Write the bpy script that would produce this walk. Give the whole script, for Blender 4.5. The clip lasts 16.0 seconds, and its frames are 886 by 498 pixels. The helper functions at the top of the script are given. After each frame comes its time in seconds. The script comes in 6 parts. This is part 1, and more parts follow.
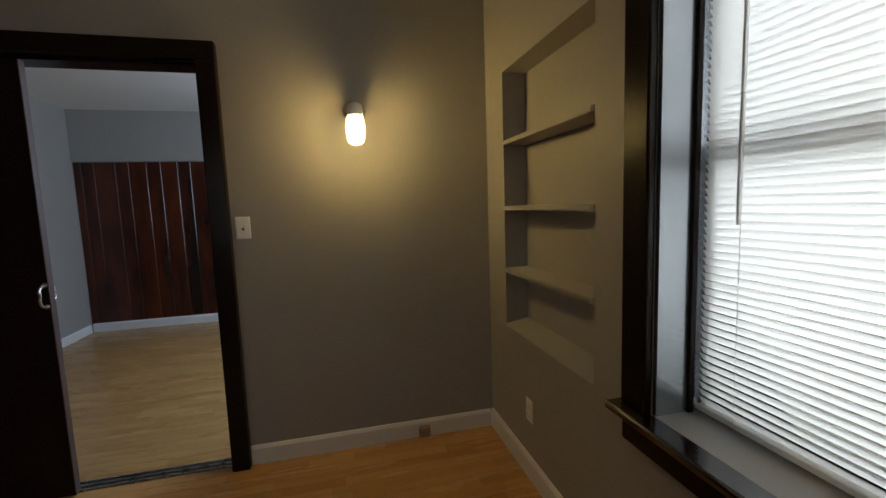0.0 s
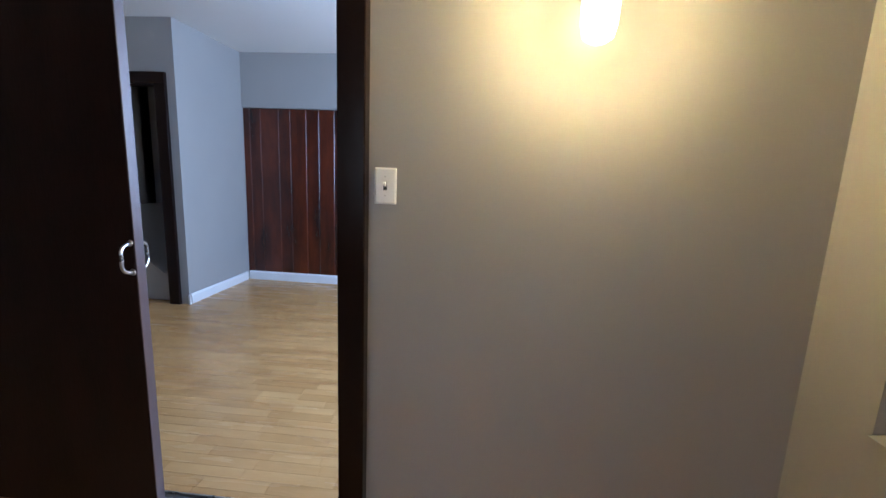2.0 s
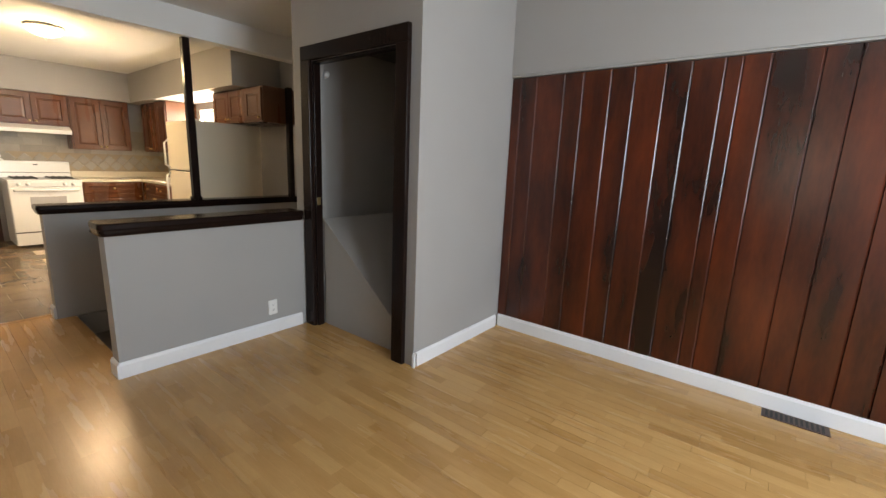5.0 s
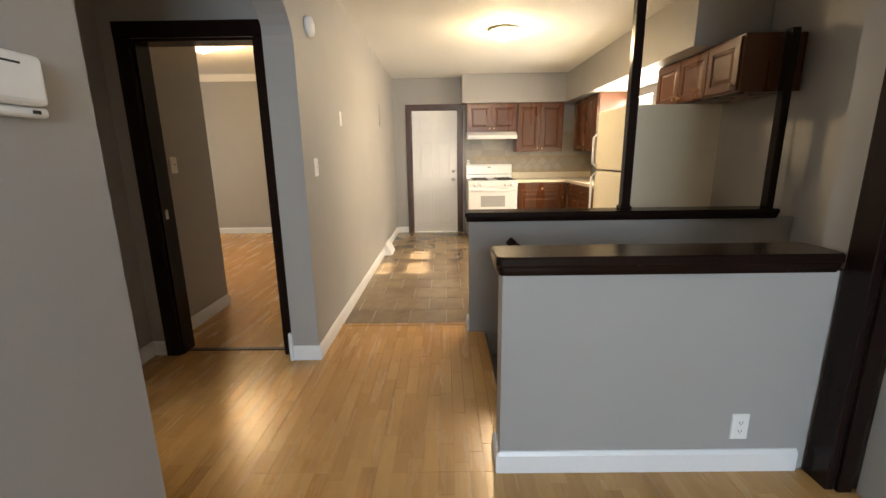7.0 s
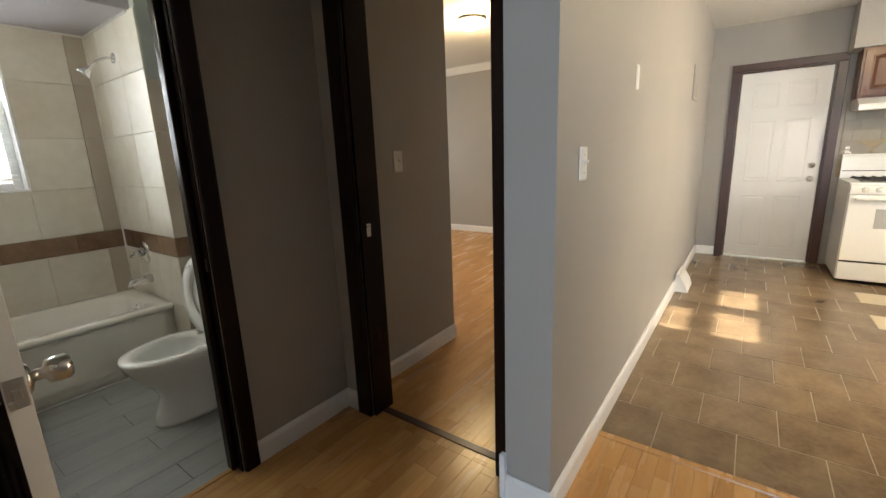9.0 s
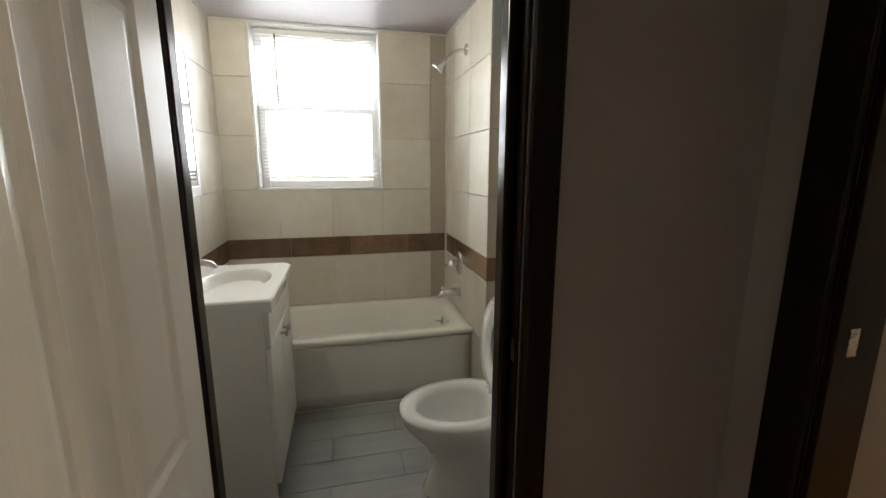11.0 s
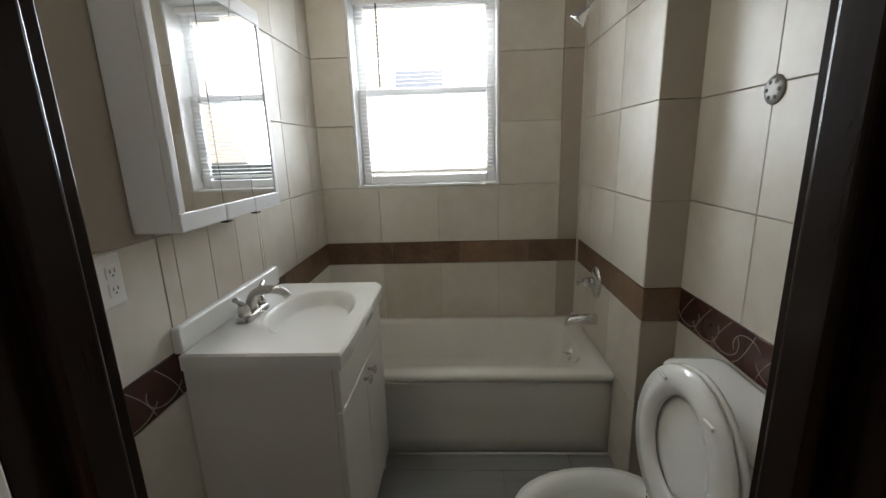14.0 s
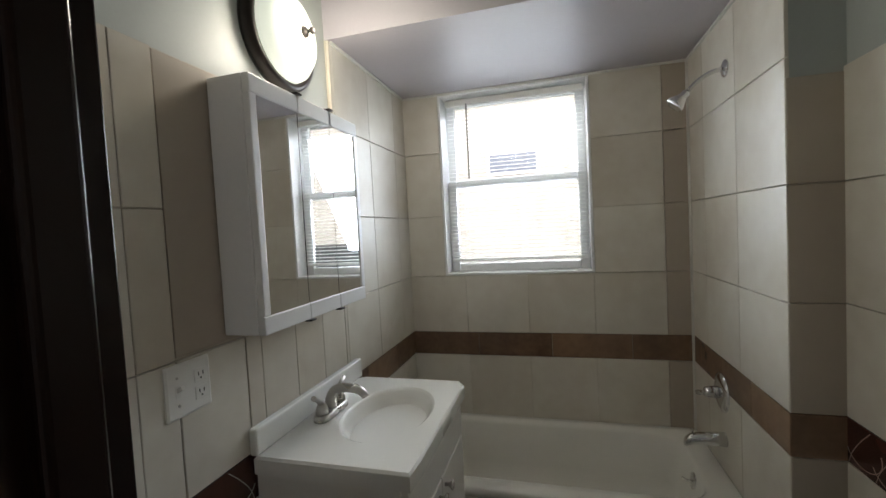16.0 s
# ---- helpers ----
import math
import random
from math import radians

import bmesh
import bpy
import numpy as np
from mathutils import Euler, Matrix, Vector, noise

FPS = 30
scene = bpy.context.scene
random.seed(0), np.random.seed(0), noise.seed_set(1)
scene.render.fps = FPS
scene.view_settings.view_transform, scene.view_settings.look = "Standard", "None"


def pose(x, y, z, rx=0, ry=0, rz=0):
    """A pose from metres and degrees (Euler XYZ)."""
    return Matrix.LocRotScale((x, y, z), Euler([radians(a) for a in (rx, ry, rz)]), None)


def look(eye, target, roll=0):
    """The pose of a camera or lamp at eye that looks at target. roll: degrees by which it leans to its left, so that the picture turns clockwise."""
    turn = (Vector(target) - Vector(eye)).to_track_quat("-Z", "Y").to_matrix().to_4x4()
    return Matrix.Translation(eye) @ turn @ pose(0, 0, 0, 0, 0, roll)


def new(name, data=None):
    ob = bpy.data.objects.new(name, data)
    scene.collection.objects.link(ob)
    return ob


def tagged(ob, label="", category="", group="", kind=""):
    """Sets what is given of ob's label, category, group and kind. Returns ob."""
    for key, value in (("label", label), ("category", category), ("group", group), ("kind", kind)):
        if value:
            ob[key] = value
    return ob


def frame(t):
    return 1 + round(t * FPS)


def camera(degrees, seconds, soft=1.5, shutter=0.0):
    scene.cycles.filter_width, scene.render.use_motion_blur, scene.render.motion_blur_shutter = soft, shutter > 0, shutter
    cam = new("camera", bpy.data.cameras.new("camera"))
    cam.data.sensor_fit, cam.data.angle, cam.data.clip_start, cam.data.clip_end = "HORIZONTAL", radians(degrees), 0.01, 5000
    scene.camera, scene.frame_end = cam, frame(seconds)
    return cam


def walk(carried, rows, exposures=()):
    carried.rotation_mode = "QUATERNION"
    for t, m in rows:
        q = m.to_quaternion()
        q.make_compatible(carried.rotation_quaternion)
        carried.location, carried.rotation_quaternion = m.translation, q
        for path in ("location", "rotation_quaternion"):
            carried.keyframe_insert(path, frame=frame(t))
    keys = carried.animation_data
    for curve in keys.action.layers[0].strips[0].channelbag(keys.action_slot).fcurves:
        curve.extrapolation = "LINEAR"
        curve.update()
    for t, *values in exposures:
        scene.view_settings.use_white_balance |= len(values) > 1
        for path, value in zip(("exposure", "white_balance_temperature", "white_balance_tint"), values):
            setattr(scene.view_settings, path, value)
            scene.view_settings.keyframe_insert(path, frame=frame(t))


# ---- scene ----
cam = camera(93.3, 16.0)
PATH = [
    (0, (0.514, 0.351, 1.376), (0.984, 2.284, 1.166), -2.0),
    (0.5, (0.593, 0.507, 1.365), (0.735, 2.487, 1.117), 0.6),
    (1, (0.533, 0.72, 1.344), (0.576, 2.697, 1.043), 0.9),
    (1.5, (0.425, 1.009, 1.348), (0.46, 2.982, 1.023), 1.2),
    (2, (0.333, 1.372, 1.333), (0.163, 3.335, 0.988), 2.3),
    (2.5, (0.151, 1.697, 1.328), (-0.295, 3.612, 0.96), 2.9),
    (3, (-0.055, 1.994, 1.348), (-0.497, 3.908, 0.968), 2.4),
    (3.2, (-0.128, 2.117, 1.343), (-0.595, 4.024, 0.962), 2.1),
    (5.3, (-0.879, 3.251, 1.341), (-2.213, 4.683, 0.929), 1.2),
    (5.5, (-1.014, 3.322, 1.338), (-2.421, 4.68, 0.917), 0.1),
    (6, (-1.356, 3.443, 1.328), (-2.988, 4.519, 0.908), -1.2),
    (6.5, (-1.724, 3.56, 1.331), (-3.635, 3.98, 0.917), 0.4),
    (7, (-2.101, 3.541, 1.313), (-4.052, 3.526, 0.874), -0.8),
    (7.5, (-2.446, 3.542, 1.31), (-4.381, 3.321, 0.857), -1.6),
    (8, (-2.81, 3.493, 1.314), (-4.617, 2.757, 0.873), -0.7),
    (8.5, (-3.127, 3.301, 1.307), (-4.87, 2.427, 0.862), -1.4),
    (9, (-3.424, 3.164, 1.293), (-4.997, 2.009, 0.854), -2.2),
    (9.5, (-3.664, 2.961, 1.311), (-4.838, 1.403, 0.874), -0.8),
    (10, (-3.742, 2.684, 1.326), (-4.795, 1.038, 0.904), -0.6),
    (10.2, (-3.769, 2.62, 1.321), (-4.715, 0.907, 0.911), -0.7),
    (12.3, (-3.802, 1.881, 1.294), (-3.791, -0.075, 0.878), 0.9),
    (12.5, (-3.806, 1.86, 1.282), (-3.794, -0.072, 0.764), 0.3),
    (13, (-3.803, 1.837, 1.259), (-3.779, -0.045, 0.584), -1.2),
    (13.5, (-3.823, 1.823, 1.321), (-3.789, -0.096, 0.756), -1.3),
    (14, (-3.851, 1.786, 1.355), (-3.757, -0.158, 0.894), -1.8),
    (14.5, (-3.87, 1.756, 1.375), (-3.634, -0.196, 1.009), -2.5),
    (15, (-3.874, 1.726, 1.393), (-3.421, -0.2, 1.102), -3.3),
    (15.5, (-3.877, 1.705, 1.402), (-3.369, -0.217, 1.182), -3.4),
    (16, (-3.884, 1.699, 1.415), (-3.352, -0.227, 1.326), -3.0),
]
EXPOSURES = [(0.0, 0.55, 7000, 10), (0.5, 1.1, 7500, 11), (1.0, 1.8, 8200, 11), (1.5, 2.1, 7000, 12), (2.0, 2.15, 5500, 14), (2.5, 2.05, 5200, 18), (3.0, 1.95, 5100, 18), (5.3, 2.25, 8700, 14), (7.0, 2.35, 8000, 11), (9.0, 2.3, 7200, 9), (10.2, 2.55, 7600, 10), (12.3, 1.65, 7000, 11), (14.0, 1.62, 7000, 11), (16.0, 1.3, 6900, 11)]
walk(cam, [(t, look(eye, target, roll)) for t, eye, target, roll in PATH], EXPOSURES)

# ---- world, sun, windows' light ----
SUN_EL = 24.0
LAMPS = 0.25
world = bpy.data.worlds.new("sky")
scene.world = world
world.use_nodes = True
wn = world.node_tree.nodes
sky = wn.new("ShaderNodeTexSky")
sky.sky_type, sky.sun_disc = "NISHITA", False
sky.sun_elevation, sky.sun_rotation = radians(SUN_EL), 0.0
wn["Background"].inputs["Strength"].default_value = 0.07
world.node_tree.links.new(sky.outputs["Color"], wn["Background"].inputs["Color"])


def lamp(name, kind, m, energy, color, **more):
    data = bpy.data.lights.new(name, kind)
    data.energy, data.color = energy * (1.0 if kind == "SUN" else LAMPS), color
    for key, value in more.items():
        if key == "size_xy":
            data.shape, data.size, data.size_y = "RECTANGLE", value[0], value[1]
        elif key == "radius":
            data.shadow_soft_size = value
        elif key == "angle":
            data.angle = value
    ob = new(name, data)
    ob.matrix_world = m
    return ob


lamp("sun", "SUN", look((-7, 20, 9), (-7, 20 - math.cos(radians(SUN_EL)), 9 - math.sin(radians(SUN_EL)))), 5.0, (1.0, 0.93, 0.82), angle=radians(0.5))
# daylight standing in the openings of windows
lamp("window_light_east", "AREA", look((1.80, 0.8, 1.6), (0, 0.8, 1.5)), 78, (0.80, 0.90, 1.0), size_xy=(1.1, 1.5))
lamp("window_light_living", "AREA", look((1.38, 4.2, 1.62), (0, 4.2, 1.5)), 134, (0.54, 0.73, 1.0), size_xy=(1.7, 1.35))
# added fill for the front room, from an unseen opening
lamp("fill_light_front", "AREA", look((-0.6, -1.72, 1.5), (-0.6, 0, 1.4)), 6, (0.78, 0.89, 1.0), size_xy=(1.2, 1.3))
lamp("window_light_bath", "AREA", look((-3.67, -0.90, 1.66), (-3.67, 0, 1.0)), 50, (0.76, 0.87, 1.0), size_xy=(0.74, 0.9))
lamp("window_light_kitchen", "AREA", look((-7.25, 6.08, 1.6), (-7.25, 0, 1.2)), 130, (1.0, 0.97, 0.92), size_xy=(1.2, 0.8))
# added bedroom fill; no window is known on that side
lamp("fill_light_bedroom", "AREA", look((-7.5, -2.45, 1.5), (-7.5, 0, 1.2)), 30, (0.85, 0.92, 1.0), size_xy=(1.2, 1.2))
# lamps of the place
lamp("sconce_bulb", "POINT", pose(0.62, 2.60, 1.80), 31, (1.0, 0.70, 0.25), radius=0.035)
lamp("kitchen_bulb", "POINT", pose(-6.645, 4.143, 2.30), 18, (1.0, 0.80, 0.50), radius=0.05)
lamp("kitchen_bowl", "AREA", pose(-6.645, 4.143, 2.395), 20, (1.0, 0.82, 0.56), size_xy=(0.22, 0.22))
lamp("bedroom_bulb", "POINT", pose(-7.42, 0.70, 2.45), 44, (1.0, 0.78, 0.46), radius=0.05)
lamp("bath_bulb", "POINT", pose(-3.21, 0.555, 2.035), 11, (1.0, 0.96, 0.86), radius=0.06)


# ---- materials ----
def material(name, color, rough=0.6, metal=0.0, vary=0.12, scale=6.0, fine=60.0, bump=0.15, dist=0.002, stretch=(1, 1, 1), spec=0.5,
             color2=None, island=0.0, obj_random=0.0, contrast=1.0, bias=0.0, fine_share=0.5):
    """Paint, wood, tile or metal: a base colour with broad and fine variation, and relief."""
    m = bpy.data.materials.new(name)
    m.use_nodes = True
    nt = m.node_tree
    n, l = nt.nodes, nt.links
    b = n["Principled BSDF"]
    b.inputs["Roughness"].default_value, b.inputs["Metallic"].default_value = rough, metal
    b.inputs["Specular IOR Level"].default_value = spec
    tc = n.new("ShaderNodeTexCoord")
    mp = n.new("ShaderNodeMapping")
    mp.inputs["Scale"].default_value = stretch
    oi, va = n.new("ShaderNodeObjectInfo"), n.new("ShaderNodeVectorMath")
    l.new(tc.outputs["Object"], va.inputs[0])
    l.new(oi.outputs["Location"], va.inputs[1])
    l.new(va.outputs[0], mp.inputs["Vector"])
    big, small = n.new("ShaderNodeTexNoise"), n.new("ShaderNodeTexNoise")
    big.inputs["Scale"].default_value, small.inputs["Scale"].default_value = scale, fine
    big.inputs["Detail"].default_value, small.inputs["Detail"].default_value = 4, 6
    for t in (big, small):
        l.new(mp.outputs["Vector"], t.inputs["Vector"])
    c2 = color2 or tuple(c * (1 - 2.2 * vary) for c in color)
    mix = n.new("ShaderNodeMix")
    mix.data_type = "RGBA"
    mix.inputs[6].default_value, mix.inputs[7].default_value = (*color, 1), (*c2, 1)
    add = n.new("ShaderNodeMath")
    add.operation = "MULTIPLY_ADD"
    l.new(small.outputs["Fac"], add.inputs[0])
    add.inputs[1].default_value = fine_share
    sub = n.new("ShaderNodeMath")
    sub.operation = "SUBTRACT"
    l.new(big.outputs["Fac"], sub.inputs[0])
    sub.inputs[1].default_value = 0.5 * fine_share
    l.new(sub.outputs[0], add.inputs[2])
    fac = add.outputs[0]
    if island or obj_random:
        src = n.new("ShaderNodeNewGeometry").outputs["Random Per Island"] if island else n.new("ShaderNodeObjectInfo").outputs["Random"]
        if island and obj_random:
            both = n.new("ShaderNodeMath")
            both.operation = "ADD"
            l.new(src, both.inputs[0])
            l.new(n.new("ShaderNodeObjectInfo").outputs["Random"], both.inputs[1])
            fr = n.new("ShaderNodeMath")
            fr.operation = "FRACT"
            l.new(both.outputs[0], fr.inputs[0])
            src = fr.outputs[0]
        k = n.new("ShaderNodeMath")
        k.operation = "MULTIPLY_ADD"
        l.new(src, k.inputs[0])
        k.inputs[1].default_value = island or obj_random
        l.new(fac, k.inputs[2])
        k2 = n.new("ShaderNodeMath")
        k2.operation = "SUBTRACT"
        l.new(k.outputs[0], k2.inputs[0])
        k2.inputs[1].default_value = 0.5 * (island or obj_random)
        fac = k2.outputs[0]
    con = n.new("ShaderNodeMath")
    con.operation = "MULTIPLY_ADD"
    l.new(fac, con.inputs[0])
    con.inputs[1].default_value, con.inputs[2].default_value = contrast, 0.5 - 0.5 * contrast - bias
    clamp = n.new("ShaderNodeClamp")
    l.new(con.outputs[0], clamp.inputs[0])
    l.new(clamp.outputs[0], mix.inputs[0])
    l.new(mix.outputs[2], b.inputs["Base Color"])
    rr = n.new("ShaderNodeMath")
    rr.operation = "MULTIPLY_ADD"
    l.new(big.outputs["Fac"], rr.inputs[0])
    rr.inputs[1].default_value, rr.inputs[2].default_value = 0.25 * rough, 0.87 * rough
    l.new(rr.outputs[0], b.inputs["Roughness"])
    if bump:
        bp = n.new("ShaderNodeBump")
        bp.inputs["Strength"].default_value, bp.inputs["Distance"].default_value = bump, dist
        l.new(small.outputs["Fac"], bp.inputs["Height"])
        l.new(bp.outputs["Normal"], b.inputs["Normal"])
    return m


def glow(name, color, strength):
    m = bpy.data.materials.new(name)
    m.use_nodes = True
    b = m.node_tree.nodes["Principled BSDF"]
    b.inputs["Base Color"].default_value = (*color, 1)
    b.inputs["Emission Color"].default_value = (*color, 1)
    b.inputs["Emission Strength"].default_value = strength * LAMPS
    b.inputs["Roughness"].default_value = 0.3
    return m


def glass(name, color=(1, 1, 1), rough=0.0):
    m = bpy.data.materials.new(name)
    m.use_nodes = True
    n, l = m.node_tree.nodes, m.node_tree.links
    n.remove(n["Principled BSDF"])
    t, g, x = n.new("ShaderNodeBsdfTransparent"), n.new("ShaderNodeBsdfGlossy"), n.new("ShaderNodeMixShader")
    f = n.new("ShaderNodeFresnel")
    t.inputs["Color"].default_value = (*color, 1)
    g.inputs["Roughness"].default_value = rough
    l.new(f.outputs[0], x.inputs[0])
    l.new(t.outputs[0], x.inputs[1])
    l.new(g.outputs[0], x.inputs[2])
    l.new(x.outputs[0], n["Material Output"].inputs["Surface"])
    return m


def slat_material(name, color, through_share):
    m = bpy.data.materials.new(name)
    m.use_nodes = True
    n, l = m.node_tree.nodes, m.node_tree.links
    b = n["Principled BSDF"]
    b.inputs["Base Color"].default_value, b.inputs["Roughness"].default_value = (*color, 1), 0.45
    t, x = n.new("ShaderNodeBsdfTranslucent"), n.new("ShaderNodeMixShader")
    t.inputs["Color"].default_value = (*color, 1)
    x.inputs[0].default_value = through_share
    l.new(b.outputs[0], x.inputs[1])
    l.new(t.outputs[0], x.inputs[2])
    l.new(x.outputs[0], n["Material Output"].inputs["Surface"])
    return m


M_WALL = material("grey_wall_paint", (0.37, 0.355, 0.335), 0.55, vary=0.05, scale=1.5, fine=220, bump=0.12, dist=0.001)
M_WALL_BATH = material("bath_wall_paint", (0.46, 0.49, 0.47), 0.5, vary=0.06, scale=2.5, fine=150, bump=0.15, dist=0.001)
M_CEIL = material("ceiling_paint", (0.80, 0.79, 0.76), 0.7, vary=0.03, scale=1.2, fine=120, bump=0.1, dist=0.001)
M_SOFFIT = material("soffit_paint", (0.50, 0.47, 0.50), 0.45, vary=0.06, scale=2.0, fine=120, bump=0.1, dist=0.001)
M_WHITE = material("white_trim_paint", (0.80, 0.80, 0.80), 0.35, vary=0.04, scale=3, fine=90, bump=0.12, dist=0.001)
M_DOORWHITE = material("white_grained_door", (0.78, 0.77, 0.73), 0.3, vary=0.05, scale=3, fine=60, bump=0.3, dist=0.001, stretch=(6, 6, 0.12))
M_BLACK = material("dark_brown_enamel", (0.010, 0.0045, 0.0035), 0.24, spec=0.16, vary=0.2, scale=5, fine=40, bump=0.25, dist=0.002, stretch=(1, 1, 0.3), color2=(0.015, 0.008, 0.006))
M_VARNISH = material("glossy_dark_varnish", (0.012, 0.008, 0.010), 0.13, spec=1.0, vary=0.2, scale=5, fine=30, bump=0.2, dist=0.001, stretch=(1, 1, 0.3), color2=(0.022, 0.014, 0.012))
M_LINER = material("aluminium_jamb_liner", (0.50, 0.53, 0.57), 0.22, 0.8, vary=0.12, scale=5, fine=30, bump=0.1, dist=0.001, stretch=(1, 1, 0.3))
M_PLATE = material("dull_plated_steel", (0.30, 0.29, 0.27), 0.45, 0.6, vary=0.15, scale=20, bump=0.0)
M_SLAB = material("dark_stained_door", (0.010, 0.005, 0.0045), 0.42, spec=0.16, vary=0.2, scale=9, fine=130, bump=0.5, dist=0.001, stretch=(1, 1, 0.15), color2=(0.024, 0.011, 0.009), contrast=2.2, bias=0.1)
M_PANEL = material("dark_stained_panelling", (0.012, 0.005, 0.004), 0.24, vary=0.2, scale=2.0, fine=26, bump=0.10, dist=0.002, stretch=(2.2, 2.2, 0.5), color2=(0.17, 0.030, 0.009), obj_random=0.16, contrast=1.8, bias=0.20, fine_share=0.16)
M_GROOVE = material("panelling_groove", (0.02, 0.010, 0.008), 0.25, vary=0.2, scale=3, fine=30, bump=0.1, stretch=(3, 3, 0.3), color2=(0.05, 0.02, 0.014))
M_LAMINATE = material("laminate_strips", (0.62, 0.36, 0.142), 0.27, vary=0.15, scale=5, fine=45, bump=0.05, dist=0.001, stretch=(0.35, 3, 1), color2=(0.40, 0.20, 0.066), island=0.6, obj_random=0.6)
M_SUBFLOOR = material("floor_joint", (0.30, 0.17, 0.08), 0.6)
M_KTILE = material("kitchen_floor_tile", (0.31, 0.22, 0.132), 0.24, vary=0.2, scale=5, fine=40, bump=0.12, dist=0.002, color2=(0.105, 0.070, 0.042), obj_random=0.25, contrast=1.25, fine_share=0.3)
M_KTILE_PALE = material("pale_floor_tile", (0.56, 0.47, 0.33), 0.4, vary=0.08, scale=6, fine=50, bump=0.1, dist=0.001, obj_random=0.15)
M_KGROUT = material("kitchen_grout", (0.36, 0.28, 0.19), 0.7)
M_BTILE = material("bath_floor_tile", (0.36, 0.37, 0.355), 0.42, vary=0.15, scale=5, fine=50, bump=0.12, dist=0.001, stretch=(0.4, 3, 1), color2=(0.23, 0.235, 0.24), obj_random=0.3)
M_BGROUT = material("bath_grout", (0.28, 0.285, 0.28), 0.8)
M_WTILE = material("cream_wall_tile", (0.70, 0.67, 0.60), 0.38, vary=0.06, scale=3, fine=14, bump=0.0, color2=(0.53, 0.475, 0.395), obj_random=0.4, contrast=1.3)
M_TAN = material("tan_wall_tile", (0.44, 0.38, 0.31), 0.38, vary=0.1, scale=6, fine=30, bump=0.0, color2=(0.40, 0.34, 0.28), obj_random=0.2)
M_WGROUT = material("wall_grout", (0.56, 0.51, 0.42), 0.8)
M_BAND = material("brown_border_tile", (0.25, 0.155, 0.095), 0.22, vary=0.2, scale=8, fine=36, bump=0.05, dist=0.001, color2=(0.10, 0.058, 0.038), obj_random=0.7, contrast=1.3)
M_BANDDECO = material("dark_decor_tile", (0.085, 0.03, 0.022), 0.15, vary=0.2, scale=8, fine=36, bump=0.04, color2=(0.045, 0.018, 0.014))
M_SWIRL = material("decor_swirl_line", (0.46, 0.38, 0.33), 0.25, vary=0.1)
M_PORCELAIN = material("white_porcelain", (0.80, 0.80, 0.77), 0.08, vary=0.02, scale=2, bump=0.0)
M_TUB = material("bathtub_enamel", (0.80, 0.78, 0.72), 0.10, vary=0.03, scale=3, bump=0.0)
M_BASIN = material("cultured_marble", (0.82, 0.82, 0.79), 0.10, vary=0.02, scale=4, bump=0.0)
M_VANITY = material("vanity_laminate", (0.80, 0.79, 0.75), 0.35, vary=0.04, scale=3, fine=80, bump=0.05, dist=0.001)
M_CHROME = material("chrome", (0.80, 0.80, 0.80), 0.12, 1.0, vary=0.05, scale=10, bump=0.0)
M_NICKEL = material("brushed_nickel", (0.62, 0.60, 0.57), 0.28, 1.0, vary=0.08, scale=20, bump=0.0)
M_BRASS = material("worn_brass", (0.72, 0.55, 0.28), 0.3, 1.0, vary=0.15, scale=30, bump=0.0)
M_BRONZE = material("oil_rubbed_bronze", (0.025, 0.02, 0.018), 0.3, 0.6, vary=0.15, scale=12, bump=0.05)
M_PLASTIC = material("white_plastic", (0.82, 0.81, 0.78), 0.3, vary=0.02, bump=0.0)
M_HOLE = material("dark_slot", (0.015, 0.014, 0.013), 0.6, vary=0.1, bump=0.0)
M_CHERRY = material("cherry_cabinet", (0.155, 0.052, 0.018), 0.28, vary=0.2, scale=3.0, fine=30, bump=0.1, dist=0.001, stretch=(2, 2, 0.35), color2=(0.065, 0.021, 0.008))
M_DOORTRIM = material("brown_door_trim", (0.075, 0.03, 0.017), 0.35, vary=0.2, scale=4, fine=40, bump=0.15, stretch=(1, 1, 0.3))
M_ENAMEL = material("appliance_enamel", (0.80, 0.80, 0.78), 0.18, vary=0.02, bump=0.0)
M_BISQUE = material("bisque_fridge", (0.78, 0.70, 0.55), 0.35, vary=0.03, scale=3, fine=200, bump=0.12, dist=0.001)
M_OVENGLASS = material("oven_window", (0.40, 0.40, 0.40), 0.15, vary=0.04, bump=0.0)
M_IRON = material("black_iron", (0.02, 0.02, 0.02), 0.5, vary=0.1)
M_STEEL = material("hood_metal", (0.72, 0.72, 0.70), 0.3, vary=0.04, bump=0.0)
M_COUNTER = material("cream_counter", (0.72, 0.64, 0.50), 0.3, vary=0.06, scale=30, fine=200, bump=0.02)
M_SLATE = material("slate_backsplash", (0.35, 0.31, 0.25), 0.35, vary=0.2, scale=5, fine=30, bump=0.12, color2=(0.24, 0.215, 0.18), obj_random=0.8)
M_BLIND = slat_material("blind_slat", (0.88, 0.88, 0.86), 0.35)
M_GLASS = glass("window_glass")
M_MIRROR = material("mirror_glass", (0.88, 0.89, 0.89), 0.02, 1.0, vary=0.0, bump=0.0)
M_SHADE_WARM = glow("lit_frosted_glass", (1.0, 0.80, 0.38), 11.0)
M_SHADE_BED = glow("lit_bowl_glass", (1.0, 0.86, 0.60), 3.0)
M_SHADE_BATH = glow("lit_white_glass", (0.92, 1.0, 0.90), 0.9)
M_SIDING = material("pale_siding", (0.25, 0.255, 0.265), 0.6, vary=0.05, scale=1.0)
M_OUTGLASS = material("neighbour_window", (0.10, 0.13, 0.20), 0.2)
